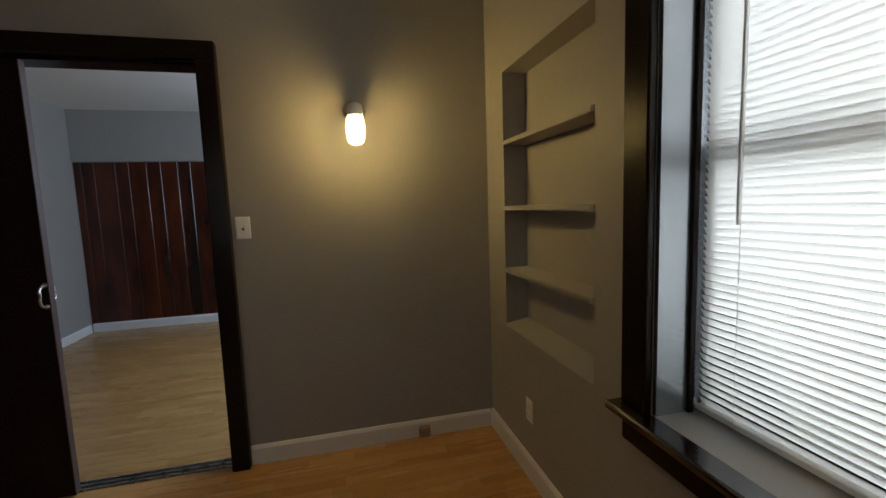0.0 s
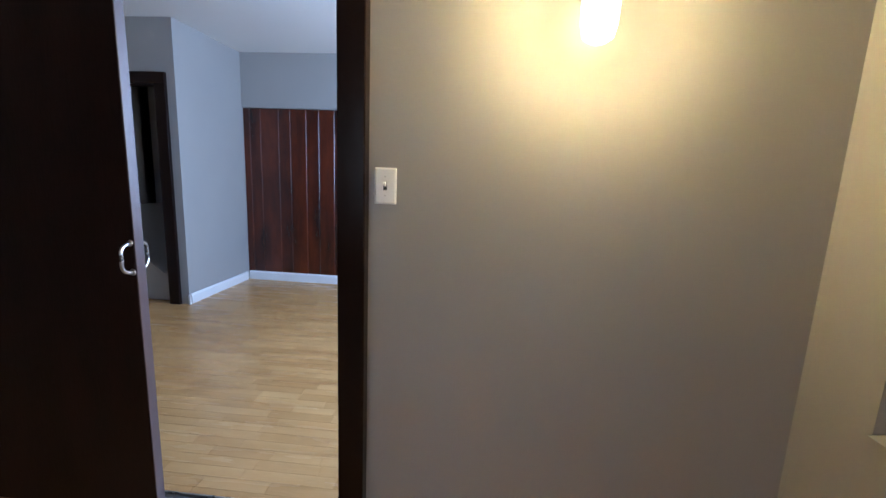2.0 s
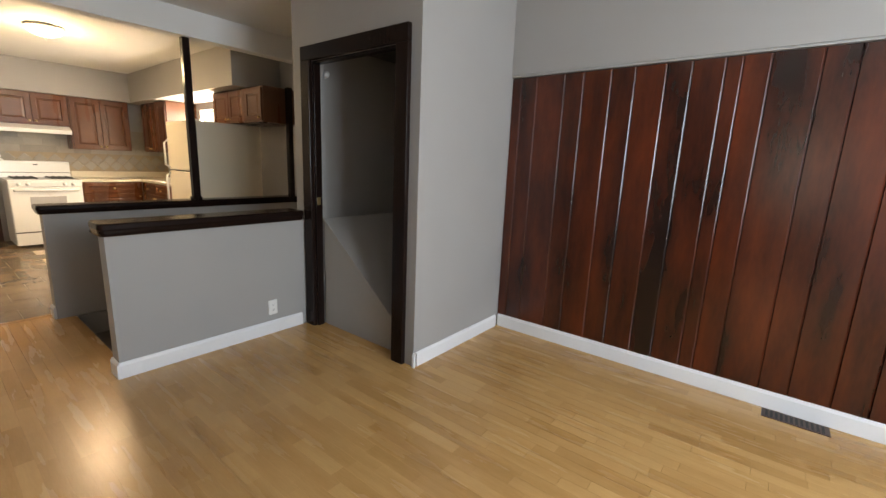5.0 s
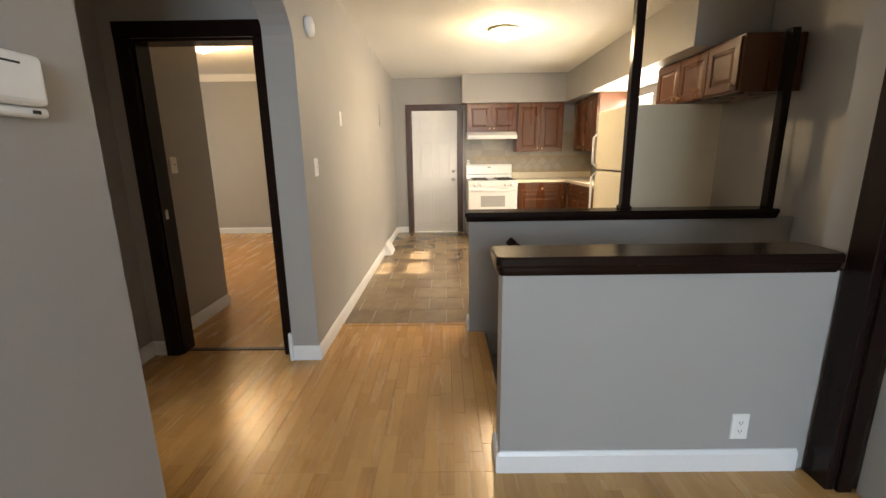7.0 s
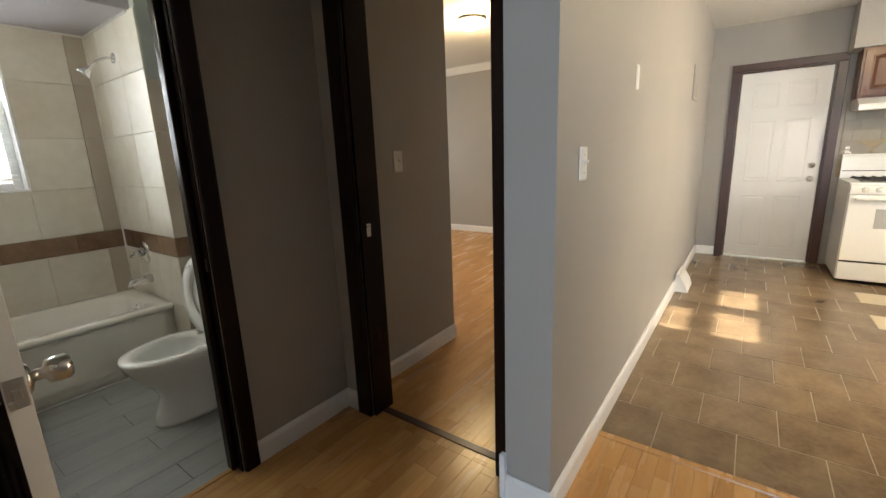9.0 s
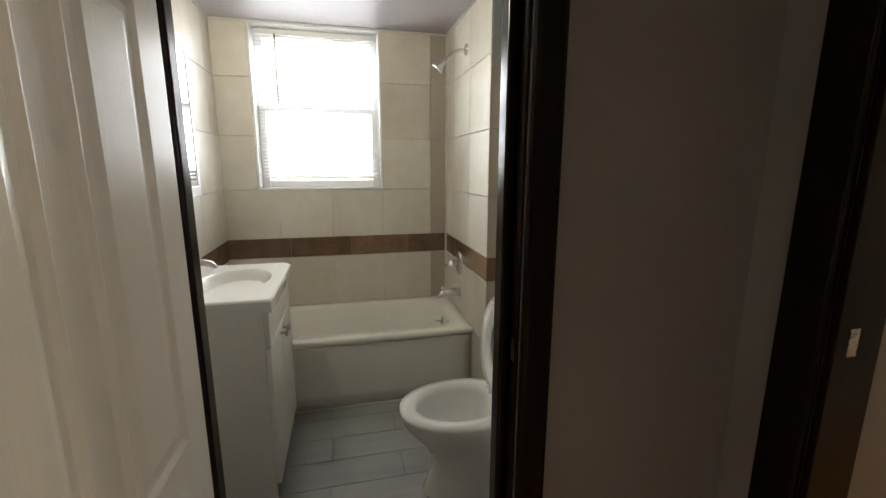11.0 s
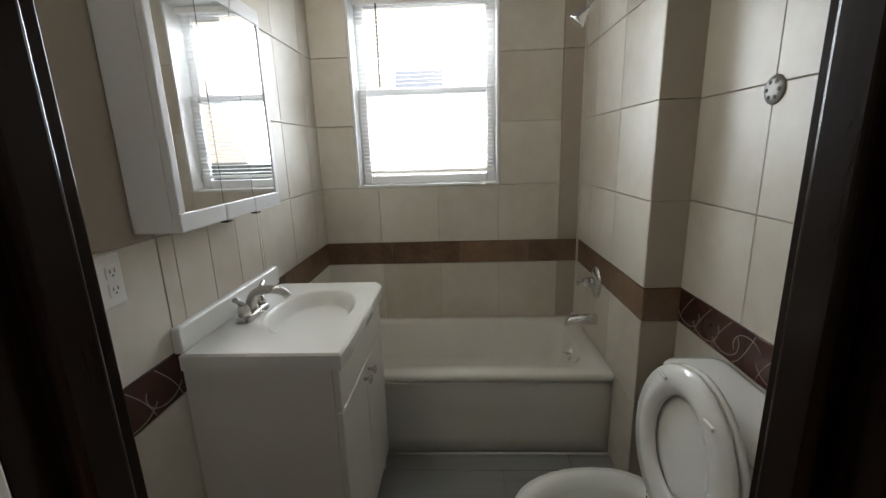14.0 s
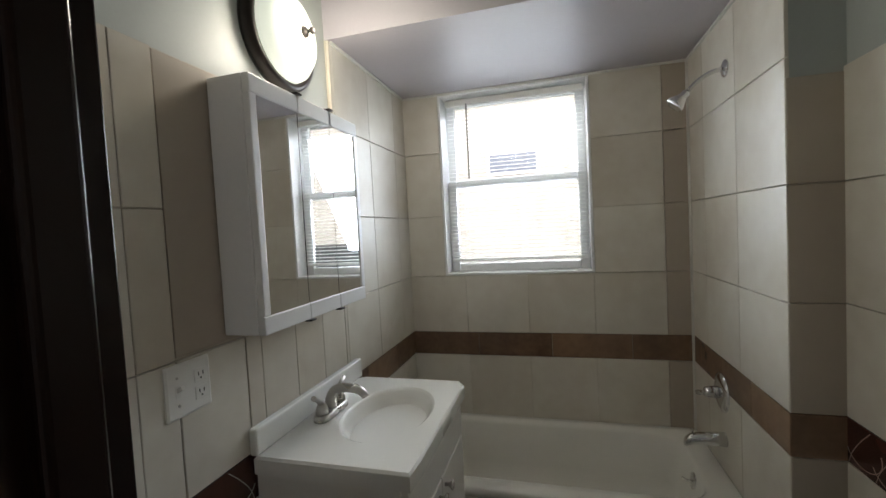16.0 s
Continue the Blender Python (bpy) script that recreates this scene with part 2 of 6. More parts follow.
M_GROUND = material("ground", (0.16, 0.16, 0.13), 0.9, vary=0.2, scale=1)
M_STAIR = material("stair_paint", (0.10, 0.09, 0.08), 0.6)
M_CAULK = material("white_caulk", (0.74, 0.73, 0.68), 0.5)


# ---- mesh helpers ----
def bm_box(x0, x1, y0, y1, z0, z1, bevel=0.0, bm=None, seg=2):
    own = bmesh.new()
    vs = [own.verts.new(p) for p in ((x0, y0, z0), (x1, y0, z0), (x1, y1, z0), (x0, y1, z0), (x0, y0, z1), (x1, y0, z1), (x1, y1, z1), (x0, y1, z1))]
    for f in ((3, 2, 1, 0), (4, 5, 6, 7), (0, 1, 5, 4), (1, 2, 6, 5), (2, 3, 7, 6), (3, 0, 4, 7)):
        own.faces.new([vs[i] for i in f])
    if bevel:
        bmesh.ops.bevel(own, geom=own.edges[:], offset=bevel, segments=seg, profile=0.5, affect="EDGES", clamp_overlap=True)
    if bm is None:
        return own
    return bm_join(bm, own)


def bm_join(bm, other, m=None):
    if m is not None:
        bmesh.ops.transform(other, matrix=m, verts=other.verts[:])
    made = {v: bm.verts.new(v.co) for v in other.verts}
    for f in other.faces:
        g = bm.faces.new([made[v] for v in f.verts])
        g.smooth = f.smooth
    other.free()
    return bm


def bm_cyl(r0, r1, h, n=24, m=None):
    bm = bmesh.new()
    bmesh.ops.create_cone(bm, cap_ends=True, segments=n, radius1=r0, radius2=r1, depth=h)
    for f in bm.faces:
        f.smooth = len(f.verts) == 4
    if m is not None:
        bmesh.ops.transform(bm, matrix=m, verts=bm.verts[:])
    return bm


def bm_lathe(profile, n=32, m=None, sx=1.0, sy=1.0):
    """A turned form: (radius, height) pairs from bottom to top, about z."""
    bm = bmesh.new()
    rings = []
    for r, h in profile:
        if r < 1e-5:
            rings.append([bm.verts.new((0, 0, h))])
        else:
            rings.append([bm.verts.new((sx * r * math.cos(2 * math.pi * i / n), sy * r * math.sin(2 * math.pi * i / n), h)) for i in range(n)])
    for a, b in zip(rings, rings[1:]):
        for i in range(n):
            k = (i + 1) % n
            q = [a[i % len(a)], a[k % len(a)], b[k % len(b)], b[i % len(b)]]
            q = list(dict.fromkeys(q))
            if len(q) > 2:
                f = bm.faces.new(q)
                f.smooth = True
    if m is not None:
        bmesh.ops.transform(bm, matrix=m, verts=bm.verts[:])
    return bm


def bm_loft(loops, cap0=True, cap1=True, smooth=True):
    """Skin between closed loops of the same count."""
    bm = bmesh.new()
    vs = [[bm.verts.new(p) for p in lp] for lp in loops]
    n = len(vs[0])
    for a, b in zip(vs, vs[1:]):
        for i in range(n):
            f = bm.faces.new((a[i], a[(i + 1) % n], b[(i + 1) % n], b[i]))
            f.smooth = smooth
    if cap0:
        bm.faces.new(list(reversed(vs[0])))
    if cap1:
        bm.faces.new(vs[-1])
    return bm


def bm_tube(points, r, n=10, radii=None):
    """A round bar along points."""
    pts = [Vector(p) for p in points]
    loops = []
    up = Vector((0.13, 0.21, 0.97)).normalized()
    for i, p in enumerate(pts):
        d = (pts[min(i + 1, len(pts) - 1)] - pts[max(i - 1, 0)]).normalized()
        s = d.cross(up).normalized()
        u = s.cross(d).normalized()
        rr = radii[i] if radii else r
        loops.append([p + s * rr * math.cos(2 * math.pi * k / n) + u * rr * math.sin(2 * math.pi * k / n) for k in range(n)])
    bm = bm_loft(loops)
    bmesh.ops.recalc_face_normals(bm, faces=bm.faces[:])
    return bm


def bm_prism(outline, axis, a, b):
    """An outline of (u, v) pairs pushed along an axis from a to b. x: (y, z); y: (x, z); z: (x, y)."""
    put = {"x": lambda u, v, w: (w, u, v), "y": lambda u, v, w: (u, w, v), "z": lambda u, v, w: (u, v, w)}[axis]
    bm = bm_loft([[put(u, v, a) for u, v in outline], [put(u, v, b) for u, v in outline]], smooth=False)
    bmesh.ops.recalc_face_normals(bm, faces=bm.faces[:])
    return bm


def arc(p0, p1, p2, n=8):
    """Points of a quadratic bend."""
    p0, p1, p2 = Vector(p0), Vector(p1), Vector(p2)
    return [(1 - t) ** 2 * p0 + 2 * t * (1 - t) * p1 + t * t * p2 for t in [i / n for i in range(n + 1)]]


def rounded(x0, x1, y0, y1, r, n=5):
    out = []
    for cx, cy, a in ((x1 - r, y1 - r, 0), (x0 + r, y1 - r, 90), (x0 + r, y0 + r, 180), (x1 - r, y0 + r, 270)):
        out += [(cx + r * math.cos(radians(a + 90 * i / n)), cy + r * math.sin(radians(a + 90 * i / n))) for i in range(n + 1)]
    return out


def mesh_of(name, bm, mat):
    me = bpy.data.meshes.new(name)
    bm.to_mesh(me)
    bm.free()
    me.materials.append(mat)
    return me


def part(name, bm, mat, parent=None, label=""):
    ob = new(name, mesh_of(name, bm, mat))
    if parent is not None:
        ob.parent = parent
    return tagged(ob, label)


def thing(name, label, category, group="", at=(0, 0, 0), kind=""):
    ob = new(name)
    ob.empty_display_size = 0.05
    ob.location = at
    return tagged(ob, label, category, group, kind)


def solid(name, bm, mat, label, category, group="", kind=""):
    return tagged(part(name, bm, mat), label, category, group, kind)


def wall(name, along, a0, a1, b0, b1, z0, z1, mat, label, holes=()):
    """A wall along x or y from a0 to a1, between b0 and b1 thick, with openings (a, a, z, z)."""
    bm = bmesh.new()
    cuts = sorted({a0, a1, *[h[0] for h in holes], *[h[1] for h in holes]})
    for u, v in zip(cuts, cuts[1:]):
        spans, mid = [(z0, z1)], (u + v) / 2
        for h in holes:
            if h[0] < mid < h[1]:
                spans = [s for lo, hi in spans for s in ((lo, min(hi, h[2])), (max(lo, h[3]), hi)) if s[1] - s[0] > 1e-4]
        for lo, hi in spans:
            if along == "x":
                bm_box(u, v, b0, b1, lo, hi, bm=bm)
            else:
                bm_box(b0, b1, u, v, lo, hi, bm=bm)
    bmesh.ops.remove_doubles(bm, verts=bm.verts[:], dist=1e-5)
    return solid(name, bm, mat, label, "wall", kind="structure")


# ---- floors, walls, ceilings ----
def slab(name, x0, x1, y0, y1, z0, z1, mat, label, cat):
    return solid(name, bm_box(x0, x1, y0, y1, z0, z1), mat, label, cat, kind="structure")


CEIL = 2.60
floor_wood = slab("floor", -5.215, 1.37, -1.6, 6.2, -0.16, -0.010, M_SUBFLOOR, "honey oak laminate strip floor of the living rooms and hall", "floor")
floor_bed = slab("floor_bedroom", -9.42, -4.81, -2.6, 2.52, -0.16, -0.010, M_SUBFLOOR, "honey oak laminate floor of the bedroom", "floor")
floor_bath = slab("floor_bath", -4.64, -3.07, -0.52, 1.47, -0.16, -0.008, M_BGROUT, "grey wood-look plank tile floor of the bathroom", "floor")
floor_kitchen = slab("floor_kitchen", -9.32, -5.215, 2.69, 6.02, -0.16, -0.0015, M_KGROUT, "brown mottled stone-look tile floor of the kitchen", "floor")
# the stairwell is cut out of the timber floor
for ob in (floor_wood,):
    bm = bmesh.new()
    for x0, x1, y0, y1 in ((-5.215, -4.80, 2.60, 3.80), (-4.80, -3.62, 1.47, 3.80), (-3.62, 1.37, -1.6, 6.2)):
        bm_box(x0, x1, y0, y1, -0.16, -0.010, bm=bm)
    bm.to_mesh(ob.data)
    bm.free()

wall("wall_east", "y", -1.7, 6.3, 1.372, 1.62, 0, CEIL, M_WALL, "grey-painted outer wall with a shelf niche and a window",
     [(1.638, 2.455, 0.71, 2.045), (0.25, 1.35, 0.74, 2.25), (3.3, 5.1, 0.7, 2.3)])
solid("wall_niche_back", bm_box(1.500, 1.51, 1.58, 2.475, 0.69, 2.065), M_WALL, "grey-painted back of the shelf niche", "wall", kind="structure")
# the opening is unseen, made for the front fill lamp
wall("wall_south_front", "x", -3.1, 1.62, -1.7, -1.6, 0, CEIL, M_WALL, "grey-painted wall of the front room", [(-1.2, 0.0, 0.8, 2.15)])
wall("wall_west_front", "y", -1.6, 2.59, -3.085 + 0.085, -2.90, 0, CEIL, M_WALL, "grey-painted wall of the front room")
wall("wall_partition", "x", -1.735, 1.372, 2.71, 2.84, 0, CEIL, M_WALL, "grey-painted partition with a wide sliding-door opening", [(-1.62, -0.115, 0, 2.125)])
wall("wall_partition_west", "x", -3.13, -1.735, 2.59, 2.715, 0, CEIL, M_WALL, "grey-painted wall between living room and front room")
wall("wall_north", "x", -3.62, 1.372, 6.16, 6.30, 0, CEIL, M_WALL, "grey-painted wall above the dark panelling")
# closet box beside the stairs
wall("wall_closet_front", "x", -3.62, -2.443, 5.06, 5.17, 0, CEIL, M_WALL, "grey-painted closet wall with a dark-cased doorway", [(-3.52, -2.62, 0, 2.04)])
wall("wall_closet_side", "y", 5.17, 6.16, -2.56, -2.443, 0, CEIL, M_WALL, "grey-painted side of the closet")
wall("wall_stair_east", "y", 5.06, 6.16, -3.76, -3.62, 0, CEIL, M_WALL, "grey-painted wall between closet and stairs")
wall("wall_stair_north", "x", -5.2, -3.62, 6.02, 6.16, -1.5, CEIL, M_WALL, "grey-painted wall at the foot of the stairs")
wall("wall_stair_lower", "y", 3.80, 6.02, -3.76, -3.64, -1.5, -0.01, M_WALL, "grey-painted wall of the stairwell below the floor")
wall("wall_stair_lower_west", "y", 3.80, 6.02, -5.19, -5.07, -1.5, -0.01, M_WALL, "grey-painted wall of the stairwell below the floor")
wall("wall_half_front", "y", 3.755, 5.06, -3.75, -3.63, 0, 0.865, M_WALL, "grey-painted half wall guarding the stairs")
wall("wall_half_kitchen", "y", 3.71, 6.02, -5.19, -5.07, 0, 0.845, M_WALL, "grey-painted half wall between the stairs and the kitchen")
wall("wall_beam", "y", 2.70, 6.02, -5.19, -5.05, 2.372, CEIL, M_CEIL, "white-painted ceiling beam at the kitchen")
# kitchen and bedroom
wall("wall_kitchen_south", "x", -9.42, -4.65, 2.52, 2.695, 0, 2.75, M_WALL, "pale grey wall along the hall and kitchen")
wall("wall_kitchen_west", "y", 2.52, 6.14, -9.42, -9.30, 0, 2.75, M_WALL, "grey kitchen wall with the back door", [(2.975, 3.765, 0, 2.045)])
wall("wall_kitchen_north", "x", -9.42, -5.19, 6.02, 6.14, 0, 2.75, M_WALL, "grey kitchen wall with a window over the sink", [(-7.83, -7.36, 1.197, 2.0), (-7.18, -6.68, 1.197, 2.0)])
wall("wall_hall_west", "y", 1.44, 2.52, -4.87, -4.74, 0, 2.75, M_WALL, "grey hall wall with the bedroom doorway", [(1.715, 2.442, 0, 2.0)])
wall("wall_bedroom_stub", "x", -5.745, -4.87, 1.40, 1.535, 0, 2.75, M_WALL, "grey wall inside the bedroom doorway")
wall("wall_bedroom_stub_side", "y", -2.5, 1.40, -5.745, -5.62, 0, 2.75, M_WALL, "grey bedroom wall")
wall("wall_bedroom_west", "y", -2.6, 2.52, -9.52, -9.42, 0, 2.75, M_WALL, "taupe-grey bedroom wall")
# opening added to go with the bedroom fill lamp
wall("wall_bedroom_south", "x", -9.52, -5.62, -2.6, -2.5, 0, 2.75, M_WALL, "grey bedroom wall", [(-8.1, -6.9, 0.9, 2.1)])
# bathroom
wall("wall_bath_north", "x", -4.74, -2.90, 1.41, 1.53, 0, CEIL, M_WALL, "dark grey hall wall with the bathroom doorway", [(-4.148, -3.479, 0, 2.02)])
wall("wall_bath_east", "y", -0.66, 1.41, -3.07, -2.90, 0, CEIL, M_WALL_BATH, "pale green-grey painted bathroom wall above the tiles")
wall("wall_bath_west", "y", -0.66, 1.41, -4.76, -4.632, 0, CEIL, M_WALL_BATH, "grey painted bathroom wall above the tiles")
wall("wall_bath_step", "y", -0.52, 0.335, -4.632, -4.502, 0, CEIL, M_WALL_BATH, "thicker wall at the head of the bath")
wall("wall_bath_south", "x", -4.76, -2.90, -0.70, -0.518, 0, CEIL, M_WALL_BATH, "outer bathroom wall with a window", [(-4.056, -3.285, 1.165, 2.14)])
wall("wall_nook_east", "y", 1.53, 2.59, -3.13, -3.001, 0, CEIL, M_WALL, "grey wall of the small hall")

# archway from the hall to the small hall
def archway():
    zs, zt = 1.93, 2.30
    n, cx = 24, -3.82

    def across(a):
        return cx + (0.83 if math.cos(a) < 0 else 0.69) * math.cos(a)
    bm = bmesh.new()
    for i in range(n):
        a, b = math.pi * (1 - i / n), math.pi * (1 - (i + 1) / n)
        pa, pb = (across(a), zs + (zt - zs) * math.sin(a)), (across(b), zs + (zt - zs) * math.sin(b))
        vs = [[bm.verts.new((u, y, w)) for u, w in (pa, pb, (pb[0], CEIL + 0.1), (pa[0], CEIL + 0.1))] for y in (2.53, 2.695)]
        bm.faces.new(vs[0])
        bm.faces.new(list(reversed(vs[1])))
        bm.faces.new((vs[0][0], vs[1][0], vs[1][1], vs[0][1]))
    bmesh.ops.remove_doubles(bm, verts=bm.verts[:], dist=1e-5)
    bmesh.ops.recalc_face_normals(bm, faces=bm.faces[:])
    solid("wall_arch", bm, M_WALL, "grey-painted wall with a low rounded arch", "wall", kind="structure")


archway()

slab("ceiling_front", -3.1, 1.62, -1.7, 2.84, CEIL, CEIL + 0.1, M_CEIL, "white-painted ceiling of the front room", "ceiling")
slab("ceiling_living", -5.19, 1.62, 2.84, 6.3, CEIL, CEIL + 0.1, M_CEIL, "white-painted ceiling of the living room", "ceiling")
slab("ceiling_hall", -4.87, -2.90, 1.41, 2.84, CEIL + 0.004, CEIL + 0.1, M_CEIL, "white-painted ceiling of the small hall", "ceiling")
# unseen dark ceiling, added so less bounced light reaches the closet
slab("ceiling_closet", -3.619, -2.561, 5.171, 6.159, 2.22, 2.30, M_STAIR, "added low dark ceiling that dims the closet", "ceiling")
slab("ceiling_kitchen", -9.42, -5.19, 2.69, 6.14, 2.53, 2.75, M_CEIL, "white-painted kitchen ceiling", "ceiling")
slab("ceiling_hall_strip", -5.19, -4.65, 2.69, 2.84, CEIL, CEIL + 0.1, M_CEIL, "white-painted ceiling of the hall", "ceiling")
slab("ceiling_bedroom", -9.52, -4.87, -2.6, 2.52, 2.64, 2.75, M_CEIL, "white-painted bedroom ceiling", "ceiling")
slab("ceiling_bath", -4.76, -2.90, 0.27, 1.41, CEIL, CEIL + 0.1, M_WALL_BATH, "pale painted bathroom ceiling", "ceiling")
slab("ceiling_bath_soffit", -4.64, -3.06, -0.52, 0.27, 2.145, CEIL + 0.1, M_SOFFIT, "mauve-grey lowered ceiling over the bath", "ceiling")
slab("ground", -60, 60, -60, 60, -1.62, -1.5, M_GROUND, "bare ground outside", "ground")


# ---- trim: doorways, baseboards ----
def casing(name, along, a0, a1, b, out, top, width, depth, mat, label, jamb=None, bev=0.004, lining=0.018):
    """A doorway's dark trim: sides, head and the lining of the opening. b is the wall's face, out the side it looks to."""
    t = thing(name, label, "door frame", kind="structure")
    f0, f1 = sorted((b + out * 0.001, b + out * depth))

    def put(n, u0, u1, z0, z1, lo, hi, bev=bev):
        bm = bm_box(u0, u1, lo, hi, z0, z1, bev) if along == "x" else bm_box(lo, hi, u0, u1, z0, z1, bev)
        part(n, bm, mat, t)
    put("side_casing", a0 - width, a0 + 0.004, 0, top - 0.0015, f0, f1)
    put("side_casing", a1 - 0.004, a1 + width, 0, top - 0.0015, f0, f1)
    put("head_casing", a0 - width, a1 + width, top, top + width, f0, f1 + 0.003 * (out > 0) if out > 0 else f1)
    if jamb:
        j0, j1 = sorted(jamb)
        put("jamb", a0 + 0.0005, a0 + lining, 0, top - 0.019, j0, j1, 0.002)
        put("jamb", a1 - 0.018, a1 - 0.0005, 0, top - 0.019, j0, j1, 0.002)
        put("head_jamb", a0 + 0.0005, a1 - 0.0005, top - 0.018, top - 0.0005, j0, j1, 0.002)
    return t


casing("door_1", "x", -1.62, -0.115, 2.71, -1, 2.115, 0.085, 0.055, M_BLACK, "dark brown painted trim round the sliding door", jamb=(2.7112, 2.838))
casing("door_2", "x", -3.515, -2.62, 5.06, -1, 2.04, 0.10, 0.035, M_BLACK, "dark brown painted trim round the closet doorway", jamb=(5.061, 5.118))
casing("door_3", "y", 1.715, 2.442, -4.74, 1, 2.0, 0.085, 0.025, M_BLACK, "dark brown painted trim round the bedroom doorway", jamb=(-4.869, -4.741))
casing("door_4", "x", -4.148, -3.479, 1.53, 1, 2.02, 0.065, 0.028, M_BLACK, "dark brown painted trim round the bathroom doorway", jamb=(1.411, 1.529), bev=0.011, lining=0.007)
casing("door_5", "y", 2.975, 3.765, -9.30, 1, 2.045, 0.075, 0.025, M_DOORTRIM, "brown stained trim round the back door", jamb=(-9.41, -9.301))
# stops on the bathroom frame
part("door_stop", bm_box(-3.520, -3.4975, 1.445, 1.492, 0, 2.0, 0.007, seg=4), M_BLACK, bpy.data.objects["door_4"])
part("door_stop", bm_box(-4.1405, -4.118, 1.445, 1.492, 0, 2.0, 0.007, seg=4), M_BLACK, bpy.data.objects["door_4"])
part("strike_plate", bm_box(-4.142, -4.1385, 1.505, 1.524, 0.89, 0.94, 0.0005), M_BRONZE, bpy.data.objects["door_4"], "worn steel strike plate")
part("strike_plate", bm_box(-4.80, -4.775, 1.733, 1.7345, 0.93, 0.99, 0.0005), M_NICKEL, bpy.data.objects["door_3"], "worn steel strike plate")
part("strike_plate", bm_box(-3.498, -3.4955, 5.07, 5.10, 0.99, 1.05, 0.0005), M_BRASS, bpy.data.objects["door_2"], "worn brass strike plate")


def baseboard(along, a0, a1, b, out, h=0.10):
    prof = [(0, 0.001), (0.016, 0.001), (0.016, h - 0.018), (0.010, h - 0.006), (0.006, h), (0, h)]
    pts = [(b + out * (0.001 + u), v) for u, v in prof]
    bm = bm_prism(pts, along, a0, a1)
    solid("baseboard", bm, M_WHITE, "white-painted wooden baseboard along the wall", "baseboard", kind="structure")


for args in (("x", -0.028, 1.356, 2.71, -1, 0.105), ("y", -1.6, 2.694, 1.372, -1, 0.115), ("y", 5.075, 6.08, -2.443, 1), ("x", -2.443, -2.424, 5.06, -1),
             ("x", -2.427, 1.372, 6.12, -1, 0.105), ("y", 3.75, 4.99, -3.63, 1), ("x", -3.75, -3.614, 3.755, -1), ("x", -9.28, -4.65, 2.695, 1), ("y", 2.52, 2.711, -4.65, 1),
             ("x", -4.74, -4.20, 1.53, 1), ("y", 1.531, 1.625, -4.74, 1), ("y", 2.712, 2.896, -9.30, 1), ("x", -5.745, -4.872, 1.535, 1), ("y", -2.5, 2.52, -9.42, 1),
             ("x", -3.11, -1.74, 2.715, 1), ("x", -0.03, 1.372, 2.84, 1), ("x", -5.19, -5.07, 3.71, -1)):
    baseboard(*args)
for x0, x1, y0, y1, z0, z1 in ((-4.65, -4.625, 2.505, 2.527, 0, 0.19),):
    solid("trim", bm_box(x0, x1, y0, y1, z0, z1, 0.003), M_WHITE, "white-painted trim block at the wall's end", "trim", kind="structure")
solid("trim_threshold_kitchen", bm_prism([(-5.235, -0.006), (-5.19, -0.006), (-5.195, 0.006), (-5.213, 0.009), (-5.23, 0.006)], "y", 2.712, 3.70), M_LAMINATE, "oak threshold strip between laminate and tile", "threshold", kind="structure")
solid("trim_threshold_bedroom", bm_box(-4.83, -4.79, 1.735, 2.422, -0.006, 0.006, 0.003), M_DOORTRIM, "dark brown threshold strip", "threshold", kind="structure")
solid("trim_threshold_bath", bm_box(-4.128, -3.499, 1.462, 1.482, -0.006, 0.004, 0.002), M_LAMINATE, "oak strip at the bathroom doorway", "threshold", kind="structure")
track = thing("door_track", "worn grey-green metal floor track of the sliding door", "track")
for y in (2.716, 2.752, 2.788):
    part("rail", bm_box(-1.60, -0.136, y, y + 0.008, -0.004, 0.007, 0.001), M_NICKEL, track)
part("bed", bm_box(-1.60, -0.136, 2.712, 2.80, -0.006, -0.0015), M_STAIR, track)

# crown of the bedroom and the plaster corner strips
crown = [(0, 2.54), (0.012, 2.54), (0.03, 2.56), (0.07, 2.61), (0.085, 2.639), (0, 2.639)]
solid("trim_crown", bm_prism([(-9.419 + u, v) for u, v in crown], "y", -2.5, 2.52), M_CEIL, "cream-painted cove moulding under the bedroom ceiling", "moulding", kind="structure")
solid("trim_crown", bm_prism([(-2.499 + u, v) for u, v in crown], "x", -9.33, -5.75), M_CEIL, "cream-painted cove moulding under the bedroom ceiling", "moulding", kind="structure")


# ---- doors ----
def pull(parent, x, y, z, out, length=0.10):
    pts = arc((x, y, z - length / 2), (x, y + out * 0.052, z - length / 2), (x, y + out * 0.04, z), 6)
    pts += arc((x, y + out * 0.04, z), (x, y + out * 0.052, z + length / 2), (x, y, z + length / 2), 6)[1:]
    bm = bm_tube(pts, 0.006, 10)
    for s in (-1, 1):
        bm_join(bm, bm_cyl(0.012, 0.010, 0.006, 12, pose(x, y + out * 0.003, z + s * length / 2, 90)))
    part("handle", bm, M_NICKEL, parent, "worn nickel pull handle")


